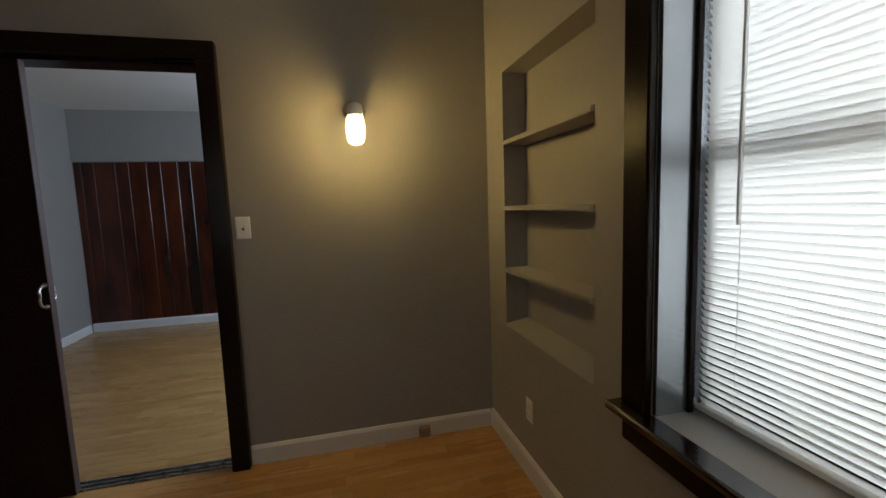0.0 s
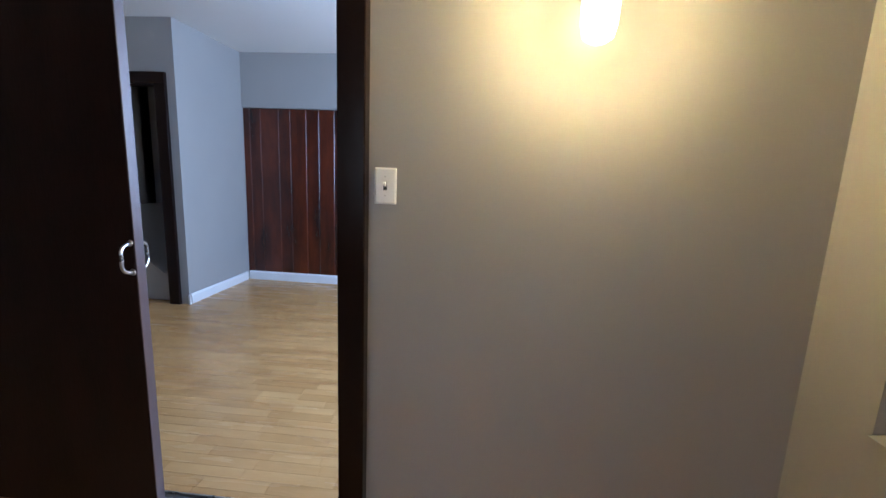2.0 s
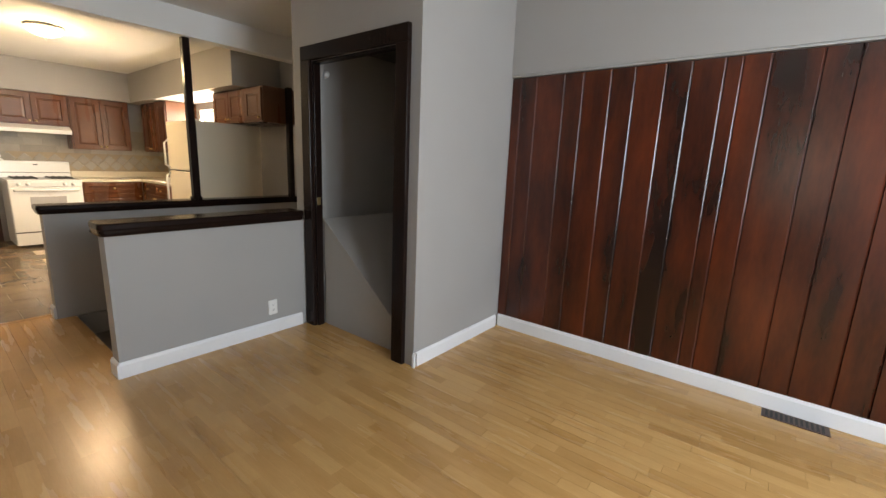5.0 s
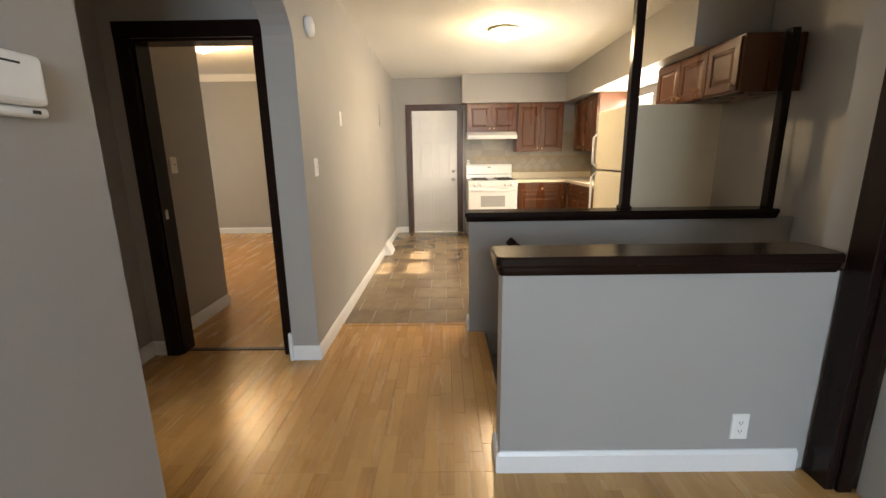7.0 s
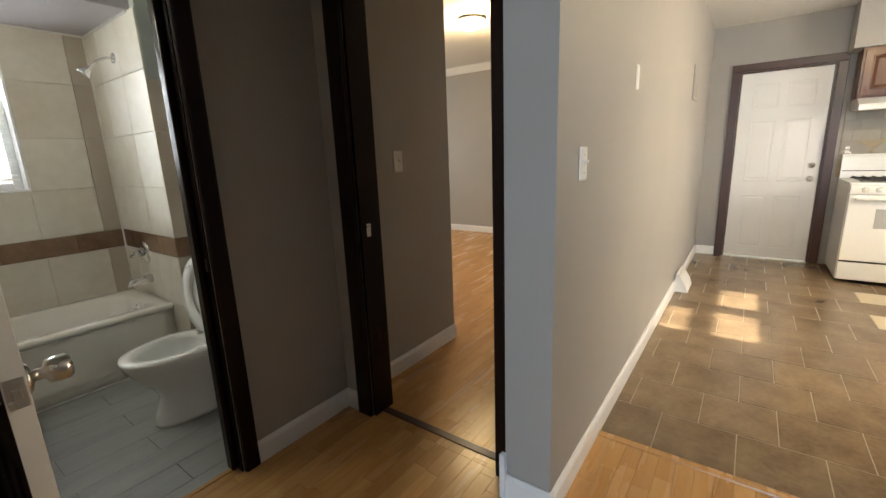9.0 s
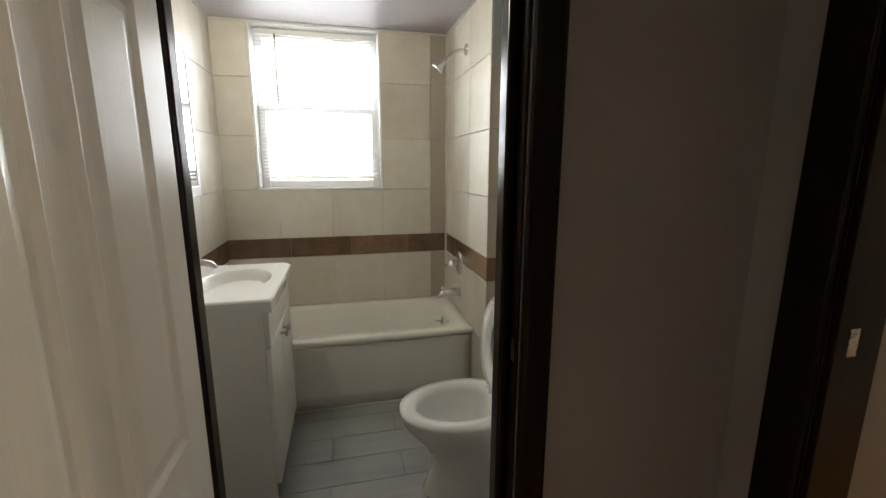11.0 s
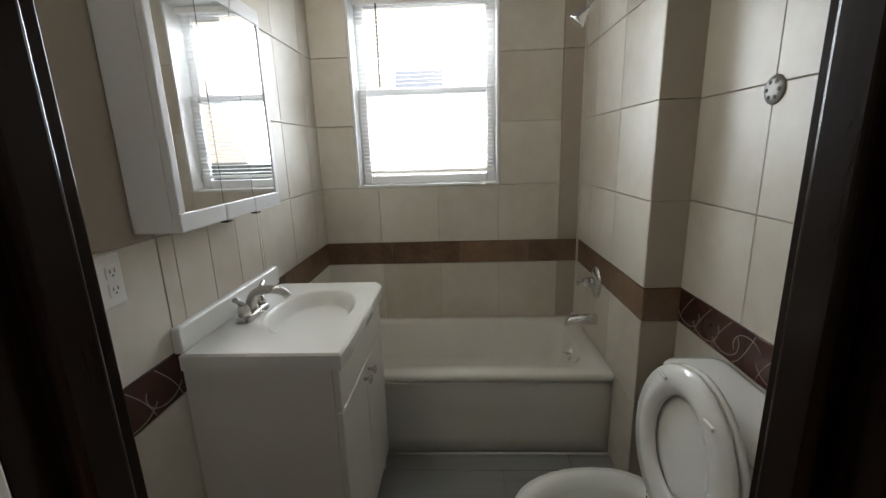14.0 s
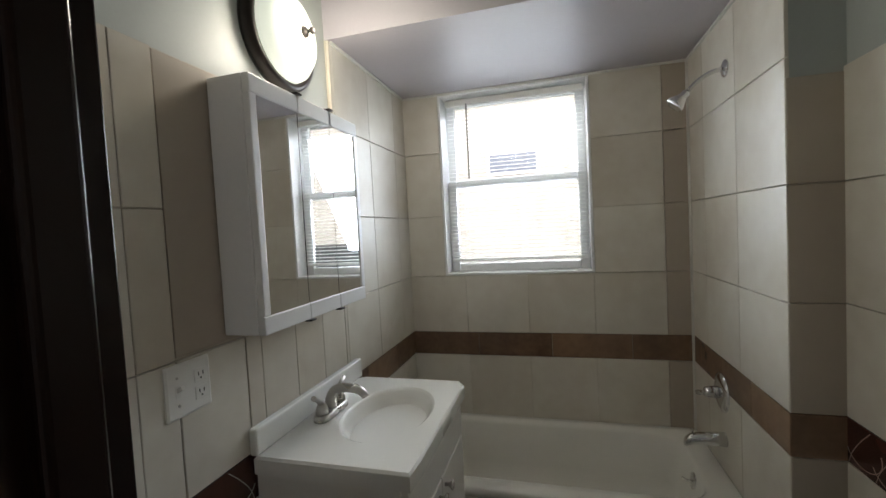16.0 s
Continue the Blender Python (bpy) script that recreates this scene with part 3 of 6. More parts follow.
def sliding_door():
    t = thing("sliding_door", "dark-stained sliding door slab with pull handles, half open", "door", at=(0, 0, 0))
    part("slab", bm_box(-1.60, -0.831, 2.668, 2.708, 0.012, 2.085, 0.003), M_SLAB, t)
    part("edge_strip", bm_box(-0.831, -0.828, 2.669, 2.707, 0.014, 2.083, 0.001), material("worn_door_edge", (0.10, 0.07, 0.075), 0.35, vary=0.2, scale=3, fine=30, color2=(0.05, 0.03, 0.03)), t, "scuffed edge of the door")
    pull(t, -0.843, 2.668, 1.015, -1)
    pull(t, -0.855, 2.708, 1.015, 1)
    for x in (-1.45, -1.02):
        h = part("hanger", bm_box(x - 0.03, x + 0.03, 2.664, 2.6675, 2.02, 2.10, 0.001), M_NICKEL, t)
        part("wheel", bm_cyl(0.022, 0.022, 0.01, 20, pose(x, 2.6605, 2.075, 90)), M_PLASTIC, h, "white plastic roller")


sliding_door()

bulkhead = thing("stair_bulkhead", "grey-painted sloping stair bulkhead inside the dark closet", "bulkhead")
part("front_panel", bm_prism([(-3.496, 0.002), (-2.562, 0.002), (-2.562, 0.255), (-2.75, 0.258), (-3.496, 0.858)], "y", 5.132, 5.150), M_WALL, bulkhead)
part("sloping_top", bm_prism([(-3.496, 0.860), (-2.748, 0.2595), (-2.748, 0.2795), (-3.496, 0.880)], "y", 5.126, 6.158), M_WALL, bulkhead)
part("low_ledge", bm_box(-2.7475, -2.562, 5.126, 6.158, 0.2565, 0.272, 0.002), M_WALL, bulkhead)
ball = thing("lamp_holder", "small round white lamp holder high on the closet wall", "lamp holder", at=(-3.619, 5.235, 1.985))
part("base", bm_lathe([(0, 0), (0.03, 0), (0.03, 0.012), (0.02, 0.016), (0, 0.016)], 20, pose(0, 0, 0, 0, 90)), M_PLASTIC, ball)
part("globe", bm_lathe([(0.018, 0.0162), (0.026, 0.03), (0.024, 0.045), (0.012, 0.056), (0, 0.058)], 20, pose(0, 0, 0, 0, 90)), M_PLASTIC, ball)
register = thing("floor_vent", "brown slotted metal floor vent beside the panelled wall", "air vent", at=(-0.44, 6.04, 0))
part("frame", bm_box(-0.15, 0.15, -0.055, 0.055, 0.0008, 0.005, 0.002), M_DOORTRIM, register)
for k in range(12):
    part("slot", bm_box(-0.132 + k * 0.0225, -0.120 + k * 0.0225, -0.04, 0.04, 0.0051, 0.0058), M_HOLE, register)


def panel_face(parent, mat, plane, sign, a0, a1, z0, z1, axis, relief=1.0):
    """Six raised mouldings of a moulded door face."""
    w = a1 - a0
    cols = ((a0 + 0.14 * w, a0 + 0.46 * w), (a0 + 0.54 * w, a0 + 0.86 * w))
    rows = ((z0 + 0.10, z0 + 0.72), (z0 + 0.86, z0 + 1.52), (z0 + 1.64, z0 + 1.90))
    for c0, c1 in cols:
        for r0, r1 in rows:
            loops = []
            for inset, d in ((0, 0.0), (0.012, 0.006), (0.024, 0.001), (0.036, 0.002), (0.05, 0.006)):
                q = [(c0 + inset, r0 + inset), (c1 - inset, r0 + inset), (c1 - inset, r1 - inset), (c0 + inset, r1 - inset)]
                p = plane + sign * (d * relief - 0.0005)
                loops.append([(p, u, v) if axis == "x" else (u, p, v) for u, v in q])
            bm = bm_loft(loops, cap0=False, smooth=False)
            bmesh.ops.recalc_face_normals(bm, faces=bm.faces[:])
            part("door_panel", bm, mat, parent)


def knob(parent, base, out, mat, r=0.026, label="worn brushed-nickel door knob"):
    """A round knob with rose; out is the direction along x."""
    m = pose(*base, 0, 90 * out, 0)
    bm = bm_lathe([(0, 0), (0.032, 0), (0.032, 0.006), (0.026, 0.011), (0.012, 0.014), (0.011, 0.03), (r * 0.9, 0.036), (r, 0.05), (r * 0.97, 0.066), (r * 0.8, 0.072), (0, 0.073)], 28, m)
    part("knob", bm, mat, parent, label)


def bath_door():
    t = thing("bathroom_door", "moulded panel door, white one side and dark the other, open outwards", "door")
    y0, y1 = 1.553, 2.143
    part("slab", bm_box(-3.532, -3.514, y0, y1, 0.012, 2.0, 0.002), M_DOORWHITE, t, "white-painted moulded face and edge")
    part("dark_face", bm_box(-3.5135, -3.496, y0, y1 - 0.002, 0.012, 2.0, 0.002), M_SLAB, t, "dark brown stained face")
    part("edge", bm_box(-3.531, -3.497, y1 + 0.0002, y1 + 0.002, 0.014, 1.998, 0.0005), M_WHITE, t, "white-painted door edge")
    panel_face(t, M_DOORWHITE, -3.532, -1, y0, y1, 0.012, 2.0, "x")
    panel_face(t, M_SLAB, -3.496, 1, y0, y1, 0.012, 2.0, "x", 0.7)
    knob(t, (-3.532, 2.082, 0.907), -1, M_NICKEL)
    knob(t, (-3.496, 2.082, 0.907), 1, M_NICKEL)
    part("latch_plate", bm_box(-3.528, -3.50, y1 + 0.0022, y1 + 0.0038, 0.878, 0.936, 0.0005), M_NICKEL, t, "worn steel latch plate")
    part("latch_bolt", bm_box(-3.521, -3.507, y1 + 0.0038, y1 + 0.012, 0.897, 0.917, 0.002), M_NICKEL, t)
    for z in (0.25, 1.0, 1.75):
        part("hinge", bm_cyl(0.006, 0.006, 0.08, 12, pose(-3.508, 1.545, z)), M_BLACK, t)


bath_door()


def back_door():
    t = thing("back_door", "white moulded-panel back door, closed", "door")
    part("slab", bm_box(-9.365, -9.325, 2.997, 3.743, 0.012, 2.024, 0.002), M_WHITE, t)
    panel_face(t, M_WHITE, -9.325, 1, 2.997, 3.743, 0.012, 2.024, "x", 0.45)
    knob(t, (-9.325, 3.68, 0.90), 1, M_NICKEL)
    part("deadbolt", bm_lathe([(0, 0), (0.03, 0), (0.028, 0.012), (0.012, 0.015), (0.010, 0.03), (0, 0.031)], 24, pose(-9.325, 3.68, 1.04, 0, 90)), M_NICKEL, t)


back_door()


# ---- switches, outlets and small wall fixtures ----
def plate(kind, face, at, label, toggles=1, sockets=0, w=0.072, h=0.116):
    """A cover plate on a wall. face: the way it looks, '+x', '-x', '+y', '-y'."""
    t = thing("switch_plate" if not sockets else "outlet", label, "switch" if not sockets else "outlet", at=at)
    turn = {"-y": 0, "+y": 180, "+x": 90, "-x": -90}[face]
    t.rotation_euler = (0, 0, radians(turn))
    loops = []
    for inset, d in ((0, 0.0005), (0.001, 0.004), (0.006, 0.0065)):
        loops.append([(u, -d, v) for u, v in rounded(-w / 2 + inset, w / 2 - inset, -h / 2 + inset, h / 2 - inset, 0.004, 3)])
    bm = bm_loft(loops, smooth=False)
    bmesh.ops.recalc_face_normals(bm, faces=bm.faces[:])
    part("cover", bm, M_PLASTIC, t)
    gang = w / max(1, toggles + sockets) if (toggles + sockets) > 1 else 0
    k = 0
    for i in range(toggles):
        u = (k - (toggles + sockets - 1) / 2) * gang
        k += 1
        part("toggle_slot", bm_box(u - 0.006, u + 0.006, -0.0072, -0.006, -0.013, 0.013), M_HOLE if kind == "dark" else M_VANITY, t)
        tg = bm_box(-0.004, 0.004, -0.016, 0.0, -0.005, 0.005, 0.001)
        bmesh.ops.transform(tg, matrix=Matrix.Translation((u, -0.006, 0.003)) @ pose(0, 0, 0, -25), verts=tg.verts[:])
        part("toggle", tg, M_PLASTIC if kind != "dark" else M_VANITY, t)
        for z in (-0.03, 0.03):
            part("screw", bm_cyl(0.003, 0.003, 0.001, 10, pose(u, -0.0068, z, 90)), M_NICKEL, t)
    for i in range(sockets):
        u = (k - (toggles + sockets - 1) / 2) * gang
        k += 1
        for z in (-0.0195, 0.0195):
            s = part("receptacle", bm_box(u - 0.0165, u + 0.0165, -0.0082, -0.006, z - 0.0145, z + 0.0145, 0.003), M_PLASTIC, t)
            for dx in (-0.006, 0.006):
                part("slot", bm_box(u + dx - 0.001, u + dx + 0.001, -0.0088, -0.008, z - 0.001, z + 0.007), M_HOLE, s)
            part("slot", bm_cyl(0.0022, 0.0022, 0.001, 8, pose(u, -0.0084, z - 0.007, 90)), M_HOLE, s)
    return t


plate("dark", "-y", (0.024, 2.709, 1.293), "white plastic toggle switch plate beside the sliding door")
plate("plain", "-x", (1.371, 2.175, 0.35), "white plastic double outlet low on the grey wall", 0, 1)
plate("plain", "+x", (-3.629, 4.74, 0.205), "white plastic double outlet on the half wall", 0, 1)
plate("plain", "+y", (-4.885, 2.696, 1.245), "white plastic toggle switch plate on the hall wall")
plate("plain", "+y", (-5.63, 2.696, 1.61), "blank white plastic cover plate on the hall wall", 0, 0, 0.05, 0.11)
plate("plain", "+y", (-5.24, 1.536, 1.265), "white plastic toggle switch plate inside the bedroom doorway")
plate("plain", "-x", (-3.0855, 0.978, 1.10), "white double plate with toggle switch and outlet on the tiles", 1, 1, 0.118, 0.118)
plate("plain", "+x", (-9.298, 3.93, 1.19), "white plastic outlet beside the stove", 0, 1)
plate("plain", "+y", (-5.90, 2.696, 0.05), "small white jack plate on the baseboard", 0, 0, 0.04, 0.06)

jack = thing("phone_jack", "small beige telephone jack box on the baseboard", "jack", at=(0.93, 2.692, 0.0))
part("box", bm_box(-0.032, 0.032, -0.028, 0.0, 0.012, 0.072, 0.004), M_KGROUT, jack)
part("lid", bm_box(-0.028, 0.028, -0.031, -0.028, 0.016, 0.068, 0.002), M_KGROUT, jack)

chime = thing("door_chime", "white plastic door chime box on the grey wall", "door chime", at=(-2.888, 2.716, 1.465))
part("cover", bm_box(-0.085, 0.085, 0.0, 0.045, -0.05, 0.045, 0.012, seg=3), M_PLASTIC, chime)
part("base", bm_box(-0.092, 0.092, 0.0, 0.03, -0.07, -0.051, 0.006), M_PLASTIC, chime)
part("slot", bm_box(-0.035, 0.035, 0.0445, 0.0455, 0.022, 0.026), M_HOLE, chime)
part("latch", bm_box(-0.07, -0.055, 0.03, 0.034, -0.064, -0.057, 0.001), M_HOLE, chime)

smoke = thing("smoke_detector", "round white plastic smoke detector high on the wall", "smoke detector", at=(-4.93, 2.696, 2.10))
part("body", bm_lathe([(0, 0), (0.06, 0), (0.062, 0.012), (0.055, 0.03), (0.03, 0.038), (0, 0.038)], 32, pose(0, 0, 0, -90)), M_PLASTIC, smoke)
part("button", bm_cyl(0.008, 0.008, 0.006, 16, pose(0.02, 0.038, 0.015, 90)), M_PLASTIC, smoke)

grille = thing("floor_register", "white metal air register standing at the baseboard", "air vent", at=(-7.75, 2.712, 0.0))
part("hood", bm_prism([(0, 0.0), (0.10, 0.0), (0.085, 0.05), (0.02, 0.16), (0, 0.16)], "x", -0.17, 0.17), M_WHITE, grille)
for i in range(5):
    part("louvre", bm_box(-0.15, 0.15, 0.028 + i * 0.0125, 0.031 + i * 0.0125, 0.148 - i * 0.0205, 0.160 - i * 0.0205), M_WHITE, grille)
vent = thing("wall_vent", "grey-painted slotted return-air grille high on the kitchen wall", "air vent", at=(-7.9, 2.696, 1.82))
part("frame", bm_box(-0.16, 0.16, 0, 0.008, -0.14, 0.14, 0.003), M_WALL, vent)
for i in range(9):
    part("slat", bm_box(-0.14, 0.14, 0.008, 0.012, -0.112 + i * 0.026, -0.100 + i * 0.026, 0.001), M_WALL, vent)


# ---- front room: niche shelves, window, sconce ----
for z in (1.694, 1.356, 1.024):
    # thin board whose front corners are cut at an angle
    bm = bm_prism([(1.499, 1.639), (1.368, 1.639), (1.362, 1.650), (1.362, 2.428), (1.372, 2.454), (1.499, 2.454)], "z", z - 0.020, z + 0.003)
    bmesh.ops.bevel(bm, geom=[e for e in bm.edges if abs(e.verts[0].co.z - e.verts[1].co.z) < 1e-5], offset=0.003, segments=2, affect="EDGES")
    solid("niche_shelf", bm, M_WALL, "thin grey-painted wooden shelf in the wall niche", "shelf", "niche shelves")
solid("niche_sill", bm_prism([(1.499, 0.7105), (1.358, 0.7105), (1.358, 0.716), (1.499, 0.738)], "y", 1.639, 2.454), M_WALL, "grey-painted sloping bottom board of the niche", "shelf")


def blind(name, label, along, plane, a0, a1, z_top, z_bot, out, pitch=0.0215, depth=0.026, tilt=58, wand=None):
    """A venetian blind: head rail, slats, bottom rail, ladder cords, wand. out: the side of the room."""
    t = thing(name, label, "blind")

    def at(u, w, z):
        return (u, plane + out * w, z) if along == "x" else (plane + out * w, u, z)

    def box(n, u0, u1, w0, w1, z0, z1, mat, bev=0.002):
        p, q = at(u0, w0, z0), at(u1, w1, z1)
        lo, hi = [min(a, b) for a, b in zip(p, q)], [max(a, b) for a, b in zip(p, q)]
        return part(n, bm_box(lo[0], hi[0], lo[1], hi[1], lo[2], hi[2], bev), mat, t)
    box("head_rail", a0, a1, -0.016, 0.016, z_top - 0.03, z_top, M_PLASTIC)
    box("bottom_rail", a0, a1, -0.013, 0.013, z_bot, z_bot + 0.016, M_BLIND)
    n = int((z_top - 0.04 - z_bot - 0.02) / pitch)
    c, s = math.cos(radians(tilt)) * depth / 2, math.sin(radians(tilt)) * depth / 2
    bm = bmesh.new()
    prof = [(-c, s), (-0.45 * c, 0.55 * s + 0.001), (0.45 * c, -0.35 * s + 0.001), (c, -s)]
    low = []
    for u in (a0 + 0.004, a1 - 0.004):
        low.append([bm.verts.new(at(u, w, z)) for w, z in prof])
    for i in range(3):
        bm.faces.new((low[0][i], low[0][i + 1], low[1][i + 1], low[1][i])).smooth = True
    me = mesh_of("slat", bm, M_BLIND)
    for i in range(n):
        ob = new("slat", me)
        ob.parent = t
        ob.location = (0, 0, z_bot + 0.03 + i * pitch)
    w = a1 - a0
    for f in (0.13, 0.87) if w < 0.9 else (0.12, 0.5, 0.88):
        for k in (-1, 1):
            part("ladder_cord", bm_tube([at(a0 + f * w + 0.004 * k, 0.0135 * k, z_bot + 0.01), at(a0 + f * w + 0.004 * k, 0.0135 * k, z_top - 0.02)], 0.0009, 5), M_PLASTIC, t)
    if wand:
        part("wand", bm_tube([at(wand[0], 0.025, z_top - 0.03), at(wand[0], 0.027, wand[1])], 0.004, 8), M_PLASTIC if out < 0 else M_IRON, t)
    return t


def front_window():
    t = thing("window_1", "dark brown trimmed window of the front room", "window", kind="structure")
    y0, y1, z0, z1 = 0.25, 1.35, 0.74, 2.25
    part("side_casing", bm_box(1.342, 1.371, y1 - 0.003, y1 + 0.102, 0.741, 2.37, 0.006), M_BLACK, t)
    part("side_casing", bm_box(1.342, 1.371, y0 - 0.115, y0 + 0.003, 0.741, 2.37, 0.006), M_BLACK, t)
    part("head_casing", bm_box(1.34, 1.371, y0 - 0.115, y1 + 0.115, 2.371, 2.48, 0.006), M_BLACK, t)
    part("window_sill", bm_box(1.30, 1.60, y0 - 0.13, y1 + 0.13, 0.712, 0.7395, 0.010, seg=3), M_VARNISH, t)
    part("apron", bm_box(1.346, 1.371, y0 - 0.10, y1 + 0.10, 0.62, 0.7115, 0.005), M_BLACK, t)
    part("jamb", bm_box(1.373, 1.60, y1 - 0.016, y1 - 0.0005, 0.7405, z1, 0.001), M_LINER, t, "shiny metal jamb liner")
    part("jamb", bm_box(1.373, 1.60, y0 + 0.0005, y0 + 0.016, 0.7405, z1, 0.001), M_LINER, t, "shiny metal jamb liner")
    part("stop", bm_box(1.475, 1.495, y1 - 0.028, y1 - 0.0165, 0.7405, z1, 0.003), M_BLACK, t)
    for lo, hi, x in ((0.741, 1.50, 1.545), (1.47, 2.24, 1.575)):
        sash = part("window_frame", bm_box(x, x + 0.025, y0 + 0.017, y0 + 0.06, lo, hi, 0.003), M_BLACK, t)
        bm = bmesh.new()
        for b in ((x, x + 0.025, y1 - 0.06, y1 - 0.017, lo, hi), (x, x + 0.025, y0 + 0.061, y1 - 0.061, lo, lo + 0.05), (x, x + 0.025, y0 + 0.061, y1 - 0.061, hi - 0.04, hi)):
            bm_join(bm, bm_box(*b, 0.003))
        part("sash_rail", bm, M_BLACK, sash)
        p = part("pane", bm_box(x + 0.010, x + 0.013, y0 + 0.06, y1 - 0.06, lo + 0.05, hi - 0.04), M_GLASS, sash)
        p.visible_shadow = False


front_window()
blind("venetian_blind", "white venetian blind, lowered and nearly closed, in the front window", "y", 1.515, 0.275, 1.325, 2.23, 0.752, -1, pitch=0.0215, tilt=-62, wand=(1.20, 1.30))


def wall_sconce():
    t = thing("wall_sconce", "white porcelain wall sconce with lit frosted glass jar", "wall lamp", at=(0.62, 2.709, 1.885))
    part("backplate", bm_lathe([(0, 0), (0.058, 0), (0.060, 0.008), (0.052, 0.022), (0.030, 0.030), (0, 0.030)], 32, pose(0, 0, 0, 90)), M_CHROME, t, "chrome backplate")
    part("socket_holder", bm_lathe([(0.0, -0.035), (0.042, -0.035), (0.043, 0.0), (0.038, 0.018), (0.02, 0.03), (0, 0.032)], 32, pose(0, -0.10, 0.0)), M_PORCELAIN, t, "white porcelain cap")
    part("arm", bm_tube([(0, -0.02, 0.0), (0, -0.07, 0.0)], 0.018, 14), M_PORCELAIN, t)
    g = part("shade", bm_lathe([(0, -0.185), (0.022, -0.184), (0.040, -0.172), (0.048, -0.14), (0.050, -0.09), (0.043, -0.045), (0.038, -0.034)], 32, pose(0, -0.10, 0)), M_SHADE_WARM, t, "glowing frosted glass jar")
    g.visible_shadow = False


wall_sconce()


# ---- living room: panelled wall, half walls, stairs ----
panelling = thing("wood_panelling", "dark red-brown stained tongue-and-groove wall panelling with bevelled grooves", "panelling")
# backing is dark stain; the glossy bevels mirror the window
part("backing", bm_box(-2.442, 1.371, 6.134, 6.159, 0.06, 2.008), M_GROOVE, panelling, "dark stained backing behind the board joints")
xs, x, k = [], -2.441, 0
while x < 1.36:
    w = (0.081, 0.129, 0.215, 0.138, 0.187, 0.151, 0.180, 0.140, 0.168)[k % 9]
    xs.append((x, min(x + w, 1.37)))
    x, k = x + w, k + 1
for i, (u, v) in enumerate(xs):
    g = 0.0025
    e = 0.0006
    q = 0.009
    pts = [(u + e, 6.1415), (u + e, 6.130), (u + e + g, 6.121), (v - 0.001 - q, 6.121), (v - 0.001, 6.121 + 0.68 * q), (v - 0.001, 6.1415)]
    bm = bm_prism(pts, "z", 0.06, 2.003)
    me = mesh_of("board", bm, M_PANEL)
    me.transform(Matrix.Translation((-(u + v) / 2, 0, 0)))
    ob = new("board", me)
    ob.location = ((u + v) / 2, 0, 0)
    ob.parent = panelling
solid("trim_ledge", bm_box(-2.442, 1.37, 6.105, 6.159, 2.009, 2.024, 0.003), M_WALL, "thin grey-painted ledge over the panelling", "trim", kind="structure")
solid("wall_north_upper", bm_box(-2.442, 1.371, 6.10, 6.159, 2.0245, CEIL - 0.001), M_WALL, "grey-painted wall over the panelling", "wall", kind="structure")


def cap_board(name, x0, x1, y0, y1, z0, z1, label, r):
    out = rounded(x0, x1, y0, y1, r, 6)
    loops = []
    for inset, z in ((0.012, z0), (0.006, z0 + 0.25 * (z1 - z0)), (0.004, z0 + 0.45 * (z1 - z0)), (0.0, z0 + 0.55 * (z1 - z0)), (0.0, z1 - 0.008), (0.006, z1)):
        cx, cy = (x0 + x1) / 2, (y0 + y1) / 2
        sx, sy = 1 - 2 * inset / (x1 - x0), 1 - 2 * inset / (y1 - y0)
        loops.append([(cx + (u - cx) * sx, cy + (v - cy) * sy, z) for u, v in out])
    solid(name, bm_loft(loops, smooth=False), M_BLACK, label, "cap", kind="structure")


cap_board("trim_cap_front", -3.815, -3.598, 3.725, 5.025, 0.866, 0.940, "dark brown glossy wooden cap on the half wall", 0.03)
cap_board("trim_cap_kitchen", -5.225, -5.028, 3.675, 5.90, 0.846, 0.912, "dark brown glossy wooden cap on the kitchen half wall", 0.03)
post = thing("wooden_post", "slim dark brown wooden post up to the beam", "post")
part("shaft", bm_box(-5.155, -5.095, 4.80, 4.862, 0.912, 2.371, 0.004), M_BLACK, post)
part("foot", bm_box(-5.165, -5.085, 4.79, 4.872, 0.9125, 0.94, 0.004), M_BLACK, post)
post2 = thing("wooden_post", "slim dark brown wooden post against the wall", "post")
part("shaft", bm_box(-5.155, -5.095, 5.83, 5.885, 0.912, 2.10, 0.004), M_BLACK, post2)

stairs = thing("basement_stairs", "dark painted basement stairs descending behind the half wall", "stairs")
for i in range(7):
    y = 3.84 + i * 0.25
    part("tread", bm_box(-5.065, -3.765, y, y + 0.27, -0.22 - i * 0.185, -0.185 - i * 0.185, 0.006), M_STAIR, stairs)
    part("riser", bm_box(-5.065, -3.765, y - 0.012, y + 0.0, -0.185 - i * 0.185, -0.012 - i * 0.185 if i == 0 else -0.001 - i * 0.185), M_STAIR, stairs)
rail = thing("handrail", "dark brown wooden handrail sloping down the stair wall", "handrail")
bm = bm_box(-0.02, 0.02, 0, 2.0, -0.03, 0.03, 0.012, seg=3)
bmesh.ops.transform(bm, matrix=Matrix.Translation((-5.0, 3.98, 0.72)) @ pose(0, 0, 0, -42), verts=bm.verts[:])
part("bar", bm, M_BLACK, rail)
for d in (0.25, 1.6):
    part("bracket", bm_tube([(-5.069, 3.98 + d * 0.743, 0.64 - d * 0.669), (-5.02, 3.98 + d * 0.743, 0.65 - d * 0.669), (-5.0, 3.98 + d * 0.743, 0.69 - d * 0.669)], 0.008, 8), M_IRON, rail)


